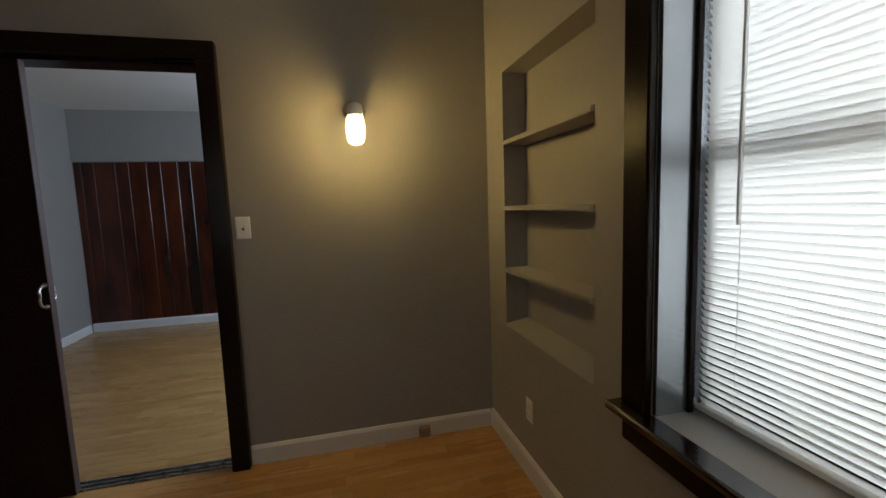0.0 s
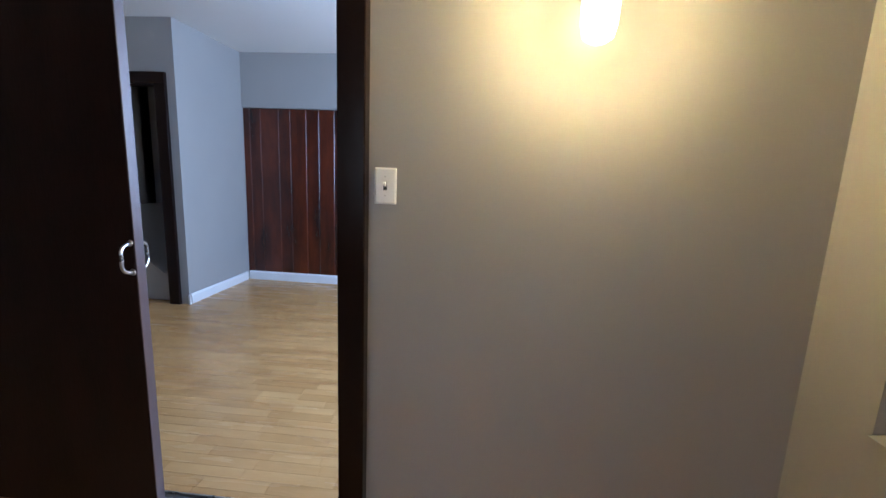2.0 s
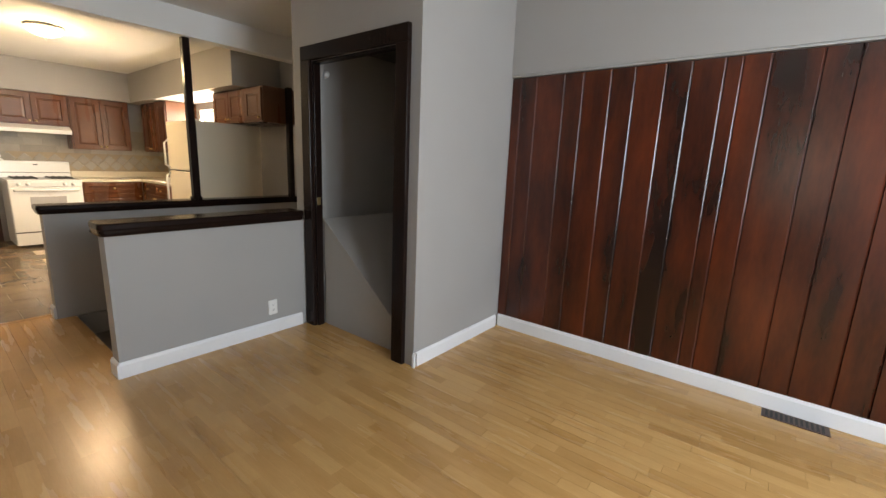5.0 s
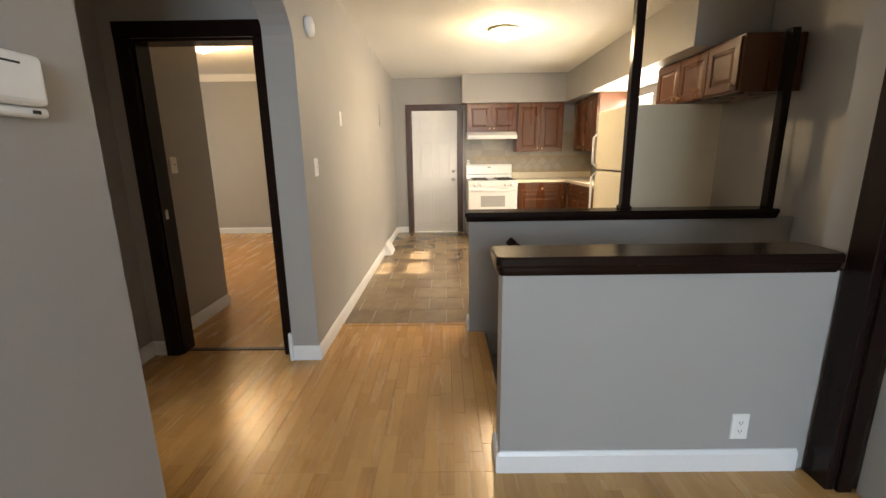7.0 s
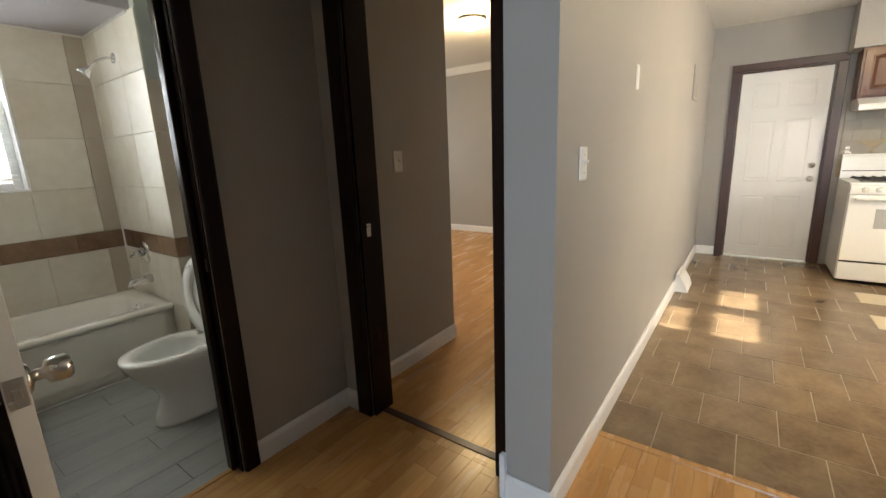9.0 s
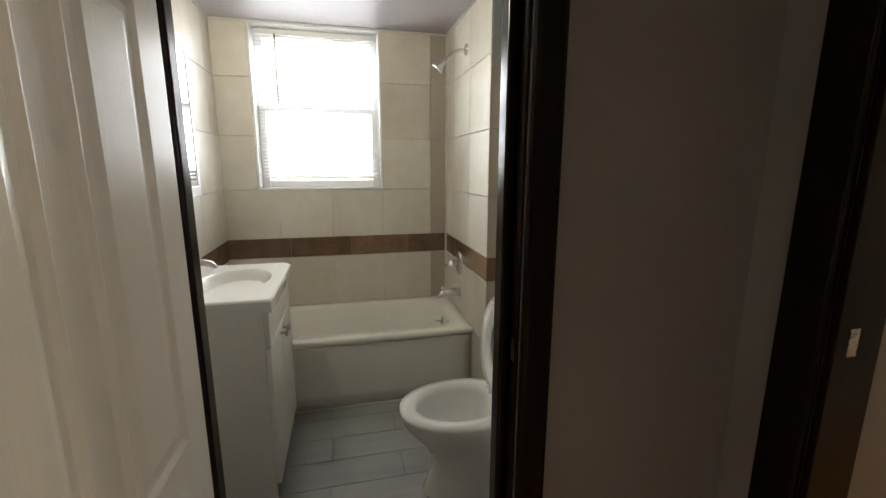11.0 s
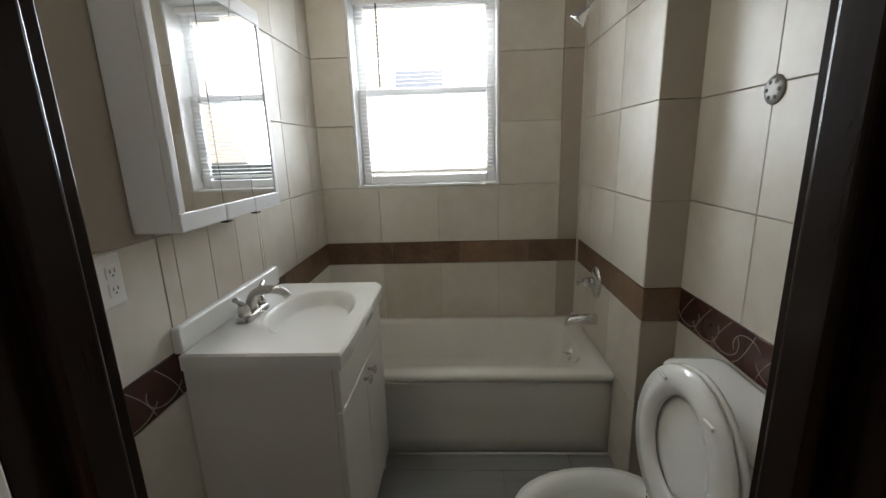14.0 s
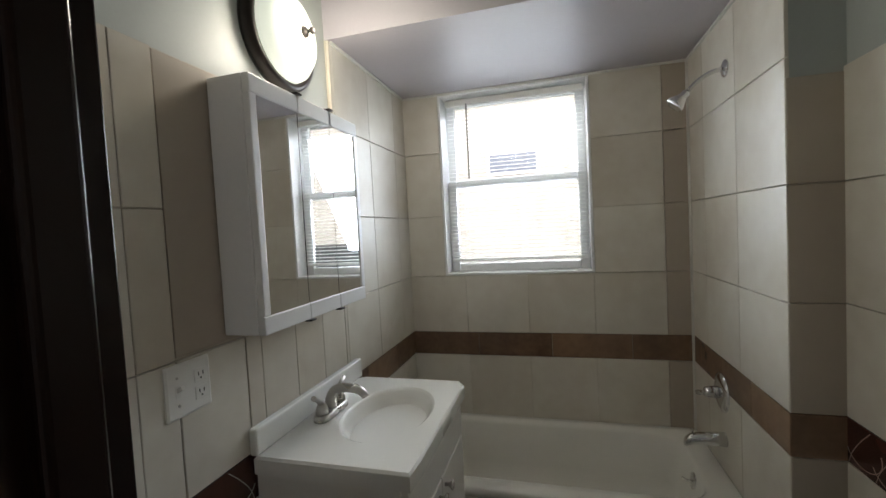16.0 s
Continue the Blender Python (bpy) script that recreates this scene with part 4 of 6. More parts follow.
# ---- kitchen ----
slab("wall_kitchen_soffit_west", -9.299, -8.98, 3.82, 6.02, 2.10, 2.529, M_WALL, "grey-painted soffit over the kitchen cabinets", "soffit")
slab("wall_kitchen_soffit_north", -8.979, -5.56, 5.45, 6.02, 2.10, 2.529, M_WALL, "grey-painted soffit over the kitchen cabinets", "soffit")


def cabinet_door(parent, axis, plane, sign, a0, a1, z0, z1, knob_at, name="cabinet_door"):
    loops = []
    fr = min(0.055, 0.25 * (a1 - a0), 0.3 * (z1 - z0))
    for inset, d in ((0, 0), (0, 0.017), (0.004, 0.019), (fr, 0.019), (fr + 0.006, 0.010), (fr + 0.014, 0.010), (fr + 0.034, 0.017)):
        if 2 * inset > min(a1 - a0, z1 - z0) - 0.01:
            break
        q = [(a0 + inset, z0 + inset), (a1 - inset, z0 + inset), (a1 - inset, z1 - inset), (a0 + inset, z1 - inset)]
        p = plane + sign * d
        loops.append([(p, u, v) if axis == "x" else (u, p, v) for u, v in q])
    bm = bm_loft(loops, smooth=False)
    bmesh.ops.recalc_face_normals(bm, faces=bm.faces[:])
    d = part(name, bm, M_CHERRY, parent)
    if knob_at:
        u, v = knob_at
        p = plane + sign * 0.019
        m = pose(p, u, v, 0, 90 * sign) if axis == "x" else pose(u, p, v, -90 * sign)
        part("knob", bm_lathe([(0, 0), (0.007, 0), (0.006, 0.012), (0.014, 0.018), (0.015, 0.024), (0.009, 0.029), (0, 0.030)], 16, m), M_BRASS, d, "small brass knob")


def cabinet(name, label, axis, sign, back, front, a0, a1, z0, z1, doors, low_knob=True, drawer=False, toe=False):
    t = thing(name, label, "cabinet", "kitchen cabinets")
    b0, b1 = sorted((back, front))
    zb = z0 + 0.09 if toe else z0
    box = (b0, b1, a0 + 0.001, a1 - 0.001, zb, z1) if axis == "x" else (a0 + 0.001, a1 - 0.001, b0, b1, zb, z1)
    part("body", bm_box(*box, 0.002), M_CHERRY, t)
    if toe:
        f = front - sign * 0.06
        c0, c1 = sorted((back, f))
        part("toe_kick", bm_box(*((c0, c1, a0 + 0.002, a1 - 0.002, z0, zb - 0.001) if axis == "x" else (a0 + 0.002, a1 - 0.002, c0, c1, z0, zb - 0.001))), M_IRON, t)
    top = z1 - 0.02
    w = (a1 - a0 - 0.03) / doors
    for i in range(doors):
        u0, u1 = a0 + 0.015 + i * w + 0.004, a0 + 0.015 + (i + 1) * w - 0.004
        dz = top
        if drawer:
            cabinet_door(t, axis, front, sign, u0, u1, top - 0.15, top, ((u0 + u1) / 2, top - 0.075), "drawer")
            dz = top - 0.16
        side = u1 - 0.03 if (i % 2 == 0 and doors > 1) or doors == 1 else u0 + 0.03
        cabinet_door(t, axis, front, sign, u0, u1, zb + 0.015, dz, (side, zb + 0.05 if low_knob else dz - 0.05))
    return t


cabinet("wall_cabinet", "short cherry wall cabinet with two raised-panel doors over the hood", "x", 1, -9.299, -9.0, 3.89, 4.68, 1.66, 2.095, 2)
cabinet("wall_cabinet", "cherry wall cabinet with two raised-panel doors", "x", 1, -9.299, -9.0, 4.682, 5.42, 1.345, 2.095, 2)
cabinet("wall_cabinet", "cherry corner wall cabinet with raised-panel doors", "y", -1, 6.019, 5.60, -8.978, -7.95, 1.345, 2.095, 3)
cabinet("wall_cabinet", "short cherry wall cabinet with raised-panel doors over the fridge", "y", -1, 6.019, 5.62, -6.42, -5.60, 1.715, 2.095, 2)
cabinet("wall_cabinet", "short cherry wall cabinet with one raised-panel door over the fridge", "y", -1, 6.019, 5.60, -5.598, -5.20, 1.715, 2.095, 1)
cabinet("base_cabinet", "cherry base cabinet with drawer under the counter", "x", 1, -9.299, -8.70, 4.675, 5.42, 0, 0.875, 1, False, True, True)
cabinet("base_cabinet", "cherry base cabinet with doors under the counter", "y", -1, 6.019, 5.44, -8.69, -7.6, 0, 0.875, 2, False, True, True)
cabinet("base_cabinet", "cherry sink base cabinet with doors", "y", -1, 6.019, 5.44, -7.598, -6.55, 0, 0.875, 2, False, True, True)
# dark strips drawn for the shadow gap between fridge and cabinets
for ob in [o for o in bpy.data.objects if o.name.startswith("wall_cabinet") and o.parent is None][3:]:
    x0, x1 = (-6.419, -5.601) if "doors" in ob["label"] else (-5.597, -5.201)
    part("bottom_rail", bm_box(x0, x1, 5.585, 5.64, 1.702, 1.7145, 0.002), M_BLACK, ob, "dark strip standing for the shadow under the cabinet")
solid("kitchen_counter", bm_prism([(-9.298, 4.672), (-8.67, 4.672), (-8.67, 5.41), (-6.50, 5.41), (-6.50, 6.018), (-9.298, 6.018)], "z", 0.876, 0.914), M_COUNTER, "cream laminate L-shaped kitchen counter", "counter")
solid("counter_splash", bm_box(-9.298, -9.275, 4.672, 5.99, 0.915, 1.01, 0.004), M_COUNTER, "cream laminate upstand behind the counter", "counter")


def stove():
    t = thing("gas_stove", "white enamel gas stove with black grates", "stove", at=(-9.28, 3.895, 0))
    W, D = 0.755, 0.72
    part("body", bm_box(0.02, D - 0.04, 0, W, 0.03, 0.895, 0.006), M_ENAMEL, t)
    part("cooktop", bm_box(0.02, D + 0.004, -0.004, W + 0.004, 0.896, 0.918, 0.006), M_ENAMEL, t)
    bg = bm_prism([(0.0, 0.9185), (0.085, 0.9185), (0.075, 1.12), (0.055, 1.15), (0.0, 1.15)], "y", 0, W)
    back = part("backguard", bg, M_ENAMEL, t)
    part("badge", bm_box(0.0755, 0.0775, W / 2 - 0.025, W / 2 + 0.025, 1.095, 1.108), M_IRON, back)
    part("trim_line", bm_box(0.079, 0.0835, 0.01, W - 0.01, 0.985, 0.992), M_HOLE, back)
    part("control_panel", bm_box(D - 0.039, D + 0.006, 0.002, W - 0.002, 0.82, 0.8955, 0.006), M_ENAMEL, t)
    for y in (0.10, 0.19, 0.565, 0.655):
        part("knob", bm_lathe([(0, 0), (0.024, 0), (0.022, 0.016), (0.012, 0.02), (0.01, 0.03), (0, 0.031)], 20, pose(D + 0.006, y, 0.858, 0, 90)), M_ENAMEL, t)
    door = part("oven_door", bm_box(D - 0.039, D + 0.0, 0.004, W - 0.004, 0.215, 0.812, 0.006), M_ENAMEL, t)
    part("oven_window", bm_box(D + 0.0005, D + 0.004, 0.19, 0.565, 0.52, 0.69, 0.003), M_OVENGLASS, door, "grey tinted oven window")
    part("handle", bm_tube([(D, 0.05, 0.775), (D + 0.04, 0.06, 0.775), (D + 0.04, W - 0.06, 0.775), (D, W - 0.05, 0.775)], 0.012, 10), M_ENAMEL, door)
    dr = part("drawer", bm_box(D - 0.039, D - 0.004, 0.004, W - 0.004, 0.035, 0.20, 0.006), M_ENAMEL, t)
    part("gap", bm_box(D - 0.04, D - 0.008, 0.006, W - 0.006, 0.201, 0.214), M_HOLE, dr)
    for y0 in (0.06, 0.44):
        bm = bmesh.new()
        for k in range(4):
            bm_join(bm, bm_box(0.14, 0.62, y0 + 0.02 + 0.07 * k, y0 + 0.03 + 0.07 * k, 0.935, 0.945, 0.002))
        for x in (0.14, 0.26, 0.38, 0.50, 0.61):
            bm_join(bm, bm_box(x, x + 0.01, y0 + 0.01, y0 + 0.25, 0.925, 0.9345, 0.002))
        for x in (0.14, 0.61):
            for y in (y0 + 0.015, y0 + 0.235):
                bm_join(bm, bm_box(x, x + 0.01, y, y + 0.01, 0.9183, 0.925))
        part("grate", bm, M_IRON, t, "black iron grate")
        for x in (0.26, 0.50):
            part("burner", bm_cyl(0.045, 0.04, 0.012, 24, pose(x, y0 + 0.13, 0.9245)), M_IRON, t)


stove()
hood = thing("range_hood", "white metal range hood under the cabinet", "range hood")
part("canopy", bm_prism([(-9.298, 1.56), (-8.87, 1.56), (-8.86, 1.60), (-8.99, 1.658), (-9.298, 1.658)], "y", 3.90, 4.67), M_STEEL, hood)
part("lip", bm_box(-8.868, -8.855, 3.90, 4.67, 1.545, 1.60, 0.003), M_STEEL, hood)
part("lens", bm_box(-8.98, -8.92, 4.40, 4.60, 1.552, 1.5595, 0.002), M_PLASTIC, hood)


def fridge():
    t = thing("refrigerator", "bisque top-freezer refrigerator seen from its side", "refrigerator", at=(-6.43, 5.06, 0))
    W, D, H = 0.66, 0.80, 1.70
    part("body", bm_box(0, W, 0.075, D, 0.03, H, 0.008), M_BISQUE, t)
    lo = part("door", bm_box(0.002, W - 0.002, 0.0, 0.07, 0.10, 1.14, 0.012, seg=3), M_BISQUE, t)
    up = part("freezer_door", bm_box(0.002, W - 0.002, 0.0, 0.07, 1.155, H - 0.002, 0.012, seg=3), M_BISQUE, t)
    part("handle", bm_tube([(0.04, 0, 0.62), (0.045, -0.045, 0.66), (0.045, -0.045, 1.08), (0.04, 0, 1.12)], 0.012, 10), M_PLASTIC, lo)
    part("handle", bm_tube([(0.04, 0, 1.18), (0.045, -0.045, 1.21), (0.045, -0.045, 1.46), (0.04, 0, 1.50)], 0.012, 10), M_PLASTIC, up)
    part("gasket", bm_box(0.01, W - 0.01, 0.0705, 0.0745, 0.10, H - 0.01), M_IRON, t)
    part("hinge_cap", bm_box(W - 0.09, W - 0.01, 0.02, 0.10, H + 0.0005, H + 0.018, 0.004), M_BISQUE, t)
    part("grille", bm_box(0.01, W - 0.01, 0.03, 0.074, 0.0, 0.09, 0.003), M_IRON, t)


fridge()


# Shade and rail are unseen, sized to cut the sun into floor patches.
def kitchen_window(x0, x1, gap_top, rail):
    t = thing("window_2", "white double-hung kitchen window over the sink", "window", kind="structure")
    for a0, a1, z0, z1 in ((x0 + 0.0005, x0 + 0.004, 1.198, 1.999), (x1 - 0.004, x1 - 0.0005, 1.198, 1.999), (x0 + 0.005, x1 - 0.005, 1.99, 1.9995)):
        part("window_frame", bm_box(a0, a1, 6.08, 6.12, z0, z1), M_WHITE, t)
    part("window_frame", bm_box(x0 + 0.005, x1 - 0.005, 6.09, 6.11, 1.357, 1.424), M_WHITE, t)
    part("window_sill", bm_box(x0 - 0.03, x1 + 0.03, 5.99, 6.019, 1.165, 1.192, 0.004), M_WHITE, t)
    part("shade", bm_box(x0 + 0.006, x1 - 0.006, 6.075, 6.079, gap_top, 1.985), M_BLIND, t, "added unseen white shade that trims the sun patches")


kitchen_window(-7.83, -7.36, 1.365, 0)
kitchen_window(-7.18, -6.68, 1.49, 0)


def dome_lamp(name, label, at, r, mat, metal):
    t = thing(name, label, "ceiling lamp", at=at)
    part("canopy", bm_lathe([(0, 0), (r * 0.95, 0), (r, -0.010), (r * 0.97, -0.022), (0, -0.022)], 36), metal, t)
    g = part("shade", bm_lathe([(r * 0.93, -0.0225), (r * 0.9, -0.045), (r * 0.7, -0.078), (r * 0.4, -0.098), (0, -0.104)], 36), mat, t, "glowing frosted glass bowl")
    g.visible_shadow = False
    part("finial", bm_lathe([(0, -0.128), (0.007, -0.124), (0.009, -0.114), (0.004, -0.1035), (0, -0.103)], 14), metal, t)


dome_lamp("ceiling_lamp", "flush ceiling lamp with lit glass bowl in the kitchen", (-6.645, 4.143, 2.529), 0.16, M_SHADE_BED, M_NICKEL)
dome_lamp("ceiling_lamp", "flush ceiling lamp with lit glass bowl in the bedroom", (-7.42, 0.70, 2.639), 0.15, M_SHADE_BED, M_NICKEL)


# ---- bathroom ----
def bathtub():
    x0, x1, y0, y1, zr = -4.488, -3.087, -0.503, 0.155, 0.405
    t = thing("bathtub", "cream-white enamel alcove bathtub with a panelled apron", "bathtub")

    def ring(a, b, c, d, r, z):
        return [(u, v, z) for u, v in rounded(a, b, c, d, r, 6)]
    loops = [ring(x0 + 0.01, x1 - 0.001, y0, y1 - 0.02, 0.01, 0.36), ring(x0, x1, y0, y1 - 0.006, 0.012, 0.37), ring(x0, x1, y0, y1, 0.014, 0.385), ring(x0, x1, y0, y1 - 0.004, 0.014, 0.400),
             ring(x0 + 0.006, x1 - 0.006, y0 + 0.004, y1 - 0.014, 0.02, zr),
             ring(x0 + 0.085, x1 - 0.06, y0 + 0.055, y1 - 0.085, 0.12, zr - 0.002), ring(x0 + 0.10, x1 - 0.08, y0 + 0.068, y1 - 0.10, 0.12, zr - 0.018),
             ring(x0 + 0.125, x1 - 0.16, y0 + 0.09, y1 - 0.13, 0.12, 0.20), ring(x0 + 0.16, x1 - 0.24, y0 + 0.12, y1 - 0.16, 0.11, 0.10), ring(x0 + 0.22, x1 - 0.34, y0 + 0.18, y1 - 0.22, 0.09, 0.075)]
    bm = bm_loft(loops, cap0=False)
    bmesh.ops.recalc_face_normals(bm, faces=bm.faces[:])
    part("basin", bm, M_TUB, t)
    # apron with a raised field and rounded lower corners
    loops = []
    for inset, y in ((0.0, y1 - 0.075), (0.0, y1 - 0.022), (0.045, y1 - 0.020), (0.058, y1 - 0.012), (0.09, y1 - 0.011)):
        q = rounded(x0 + 0.004 + inset * 0.8, x1 - 0.004 - inset * 0.8, 0.004 + inset * 0.9, 0.372 - inset * 0.15, 0.003 if inset < 0.02 else 0.05, 6)
        loops.append([(u, y, v) for u, v in q])
    bm = bm_loft(loops)
    bmesh.ops.recalc_face_normals(bm, faces=bm.faces[:])
    part("apron", bm, M_TUB, t)
    part("overflow_plate", bm_lathe([(0, 0), (0.034, 0), (0.033, 0.006), (0.02, 0.010), (0, 0.011)], 28, pose(x0 + 0.104, -0.17, 0.335, 0, 80)), M_CHROME, t, "chrome overflow plate with trip lever")
    part("trip_lever", bm_tube([(x0 + 0.112, -0.17, 0.335), (x0 + 0.135, -0.17, 0.338), (x0 + 0.15, -0.172, 0.345)], 0.005, 10), M_CHROME, t)
    part("drain", bm_lathe([(0, 0), (0.035, 0), (0.03, 0.003), (0, 0.002)], 24, pose(x0 + 0.30, -0.17, 0.0755)), M_CHROME, t)


bathtub()
solid("tub_caulk", bm_box(-4.488, -3.087, 0.1365, 0.150, 0.0, 0.010, 0.004), M_CAULK, "white caulk bead along the foot of the tub", "caulk")


def shower_fittings():
    X = -4.490
    t = thing("shower", "chrome shower head on a bent arm", "shower head", at=(X, -0.056, 1.944))
    part("flange", bm_lathe([(0, 0), (0.032, 0), (0.030, 0.008), (0.014, 0.014), (0, 0.014)], 28, pose(0, 0, 0, 0, 90)), M_CHROME, t)
    part("arm", bm_tube(arc((0, 0, 0), (0.07, -0.0, 0.0), (0.125, -0.0, -0.065), 8), 0.0085, 12), M_CHROME, t)
    m = Matrix.Translation((0.125, 0, -0.065)) @ pose(0, 0, 0, 0, 135)
    part("head", bm_lathe([(0, 0), (0.010, 0), (0.016, 0.008), (0.014, 0.02), (0.018, 0.03), (0.032, 0.055), (0.034, 0.066), (0.028, 0.069), (0, 0.068)], 28, m), M_CHROME, t)
    v = thing("shower_valve", "chrome single-lever shower valve with round plate", "shower valve", at=(X, -0.16, 0.715))
    part("escutcheon", bm_lathe([(0, 0), (0.078, 0), (0.076, 0.006), (0.05, 0.016), (0.03, 0.02), (0, 0.02)], 36, pose(0, 0, 0, 0, 90)), M_CHROME, v)
    part("barrel", bm_lathe([(0, 0.018), (0.024, 0.018), (0.022, 0.055), (0.016, 0.066), (0, 0.067)], 28, pose(0, 0, 0, 0, 90)), M_CHROME, v)
    part("lever", bm_tube([(0.052, 0, 0.0), (0.064, -0.018, -0.012), (0.075, -0.05, -0.022)], 0.008, 10, [0.011, 0.009, 0.011]), M_CHROME, v)
    s = thing("tub_spout", "chrome bathtub spout with diverter knob", "spout", at=(X, -0.135, 0.535))
    loops = []
    for u, z, ry, rz in ((0.0, 0.0, 0.028, 0.028), (0.03, 0.002, 0.026, 0.027), (0.09, 0.0, 0.025, 0.024), (0.125, -0.006, 0.023, 0.022), (0.142, -0.016, 0.018, 0.018), (0.148, -0.024, 0.010, 0.010)):
        loops.append([(u, ry * math.cos(2 * math.pi * k / 20), z + rz * math.sin(2 * math.pi * k / 20)) for k in range(20)])
    bm = bm_loft(loops)
    bmesh.ops.recalc_face_normals(bm, faces=bm.faces[:])
    part("body", bm, M_CHROME, s)
    part("diverter", bm_lathe([(0, 0), (0.004, 0), (0.004, 0.012), (0.008, 0.016), (0.008, 0.022), (0, 0.024)], 14, pose(0.118, 0, 0.016)), M_CHROME, s)


shower_fittings()


def vanity():
    t = thing("bathroom_vanity", "white laminate vanity cabinet with two doors", "vanity")
    part("body", bm_box(-3.495, -3.087, 0.225, 0.790, 0.09, 0.803, 0.002), M_VANITY, t)
    part("toe_kick", bm_box(-3.44, -3.087, 0.228, 0.787, 0.0, 0.089), M_VANITY, t)
    for y0 in (0.225, 0.775):
        part("side_foot", bm_box(-3.495, -3.441, y0, y0 + 0.015, 0.0, 0.089), M_VANITY, t)
    part("false_drawer", bm_box(-3.514, -3.4955, 0.228, 0.787, 0.665, 0.795, 0.003), M_VANITY, t)
    for y0, y1, ky in ((0.228, 0.5055, 0.478), (0.5095, 0.787, 0.545)):
        d = part("door", bm_box(-3.514, -3.4955, y0, y1, 0.10, 0.658, 0.003), M_VANITY, t)
        part("knob", bm_lathe([(0, 0), (0.006, 0), (0.005, 0.012), (0.010, 0.018), (0.015, 0.022), (0.015, 0.027), (0, 0.030)], 18, pose(-3.514, ky, 0.622, 0, -90)), M_NICKEL, d, "small nickel knob")


vanity()


def vanity_top():
    t = thing("vanity_top", "white cultured-marble vanity top with an oval basin and backsplash", "sink")
    x0, x1, y0, y1, z = -3.535, -3.087, 0.205, 0.812, 0.852
    cx, cy, rx, ry = -3.345, 0.492, 0.135, 0.195
    n = 48

    def outer(zz, grow=0.0):
        pts = []
        for k in range(n):
            a = 2 * math.pi * k / n
            c, s = math.cos(a), math.sin(a)
            q = min((x1 + grow - cx) / c if c > 1e-6 else 9, (x0 - grow - cx) / c if c < -1e-6 else 9, (y1 + grow - cy) / s if s > 1e-6 else 9, (y0 - grow - cy) / s if s < -1e-6 else 9)
            pts.append((cx + q * c, cy + q * s, zz))
        return pts

    def oval(f, zz, fx=0.0):
        return [(cx + fx + f * rx * math.cos(2 * math.pi * k / n), cy + f * ry * math.sin(2 * math.pi * k / n), zz) for k in range(n)]
    loops = [outer(0.804, -0.006), outer(0.806), outer(z - 0.006), outer(z, -0.006), oval(1.10, z - 0.001), oval(1.03, z - 0.001), oval(0.98, z - 0.006), oval(0.90, z - 0.03), oval(0.74, z - 0.07), oval(0.50, z - 0.105), oval(0.2, z - 0.122), oval(0.1, z - 0.123)]
    bm = bm_loft(loops)
    bmesh.ops.recalc_face_normals(bm, faces=bm.faces[:])
    for f in bm.faces:
        f.smooth = len(f.verts) == 4 and f.calc_center_median().z < z - 0.004 and (Vector((f.calc_center_median().x - cx, f.calc_center_median().y - cy)).length < 0.2)
    part("basin", bm, M_BASIN, t)
    part("backsplash", bm_box(-3.112, -3.087, 0.205, 0.812, z + 0.0005, 0.925, 0.006, seg=3), M_BASIN, t)
    part("drain", bm_lathe([(0, 0), (0.022, 0), (0.02, 0.004), (0.01, 0.005), (0, 0.004)], 24, pose(cx, cy, z - 0.122)), M_CHROME, t)
    f = thing("basin_faucet", "brushed nickel centre-set faucet with two levers", "faucet", at=(-3.165, 0.535, z))
    part("base", bm_loft([[(u, v, h) for u, v in rounded(-0.026 * k, 0.026 * k, -0.08 * k, 0.08 * k, 0.025 * k, 5)] for h, k in ((0.0005, 1.0), (0.012, 1.0), (0.02, 0.9))]), M_NICKEL, f)
    pts = arc((0.0, 0, 0.015), (0.005, 0, 0.085), (-0.06, 0, 0.085), 8) + arc((-0.06, 0, 0.085), (-0.11, 0, 0.088), (-0.122, 0, 0.058), 6)[1:]
    part("spout", bm_tube(pts, 0.012, 14, [0.019 - 0.0005 * i for i in range(len(pts))]), M_NICKEL, f)
    for s in (-1, 1):
        h = part("handle", bm_lathe([(0, 0.018), (0.021, 0.018), (0.019, 0.035), (0.013, 0.05), (0, 0.054)], 20, pose(0, s * 0.052, 0)), M_NICKEL, f)
        part("lever", bm_tube([(0, s * 0.052, 0.048), (0.004, s * 0.066, 0.066), (0.0, s * 0.094, 0.084)], 0.007, 10, [0.010, 0.007, 0.008]), M_NICKEL, h)


vanity_top()


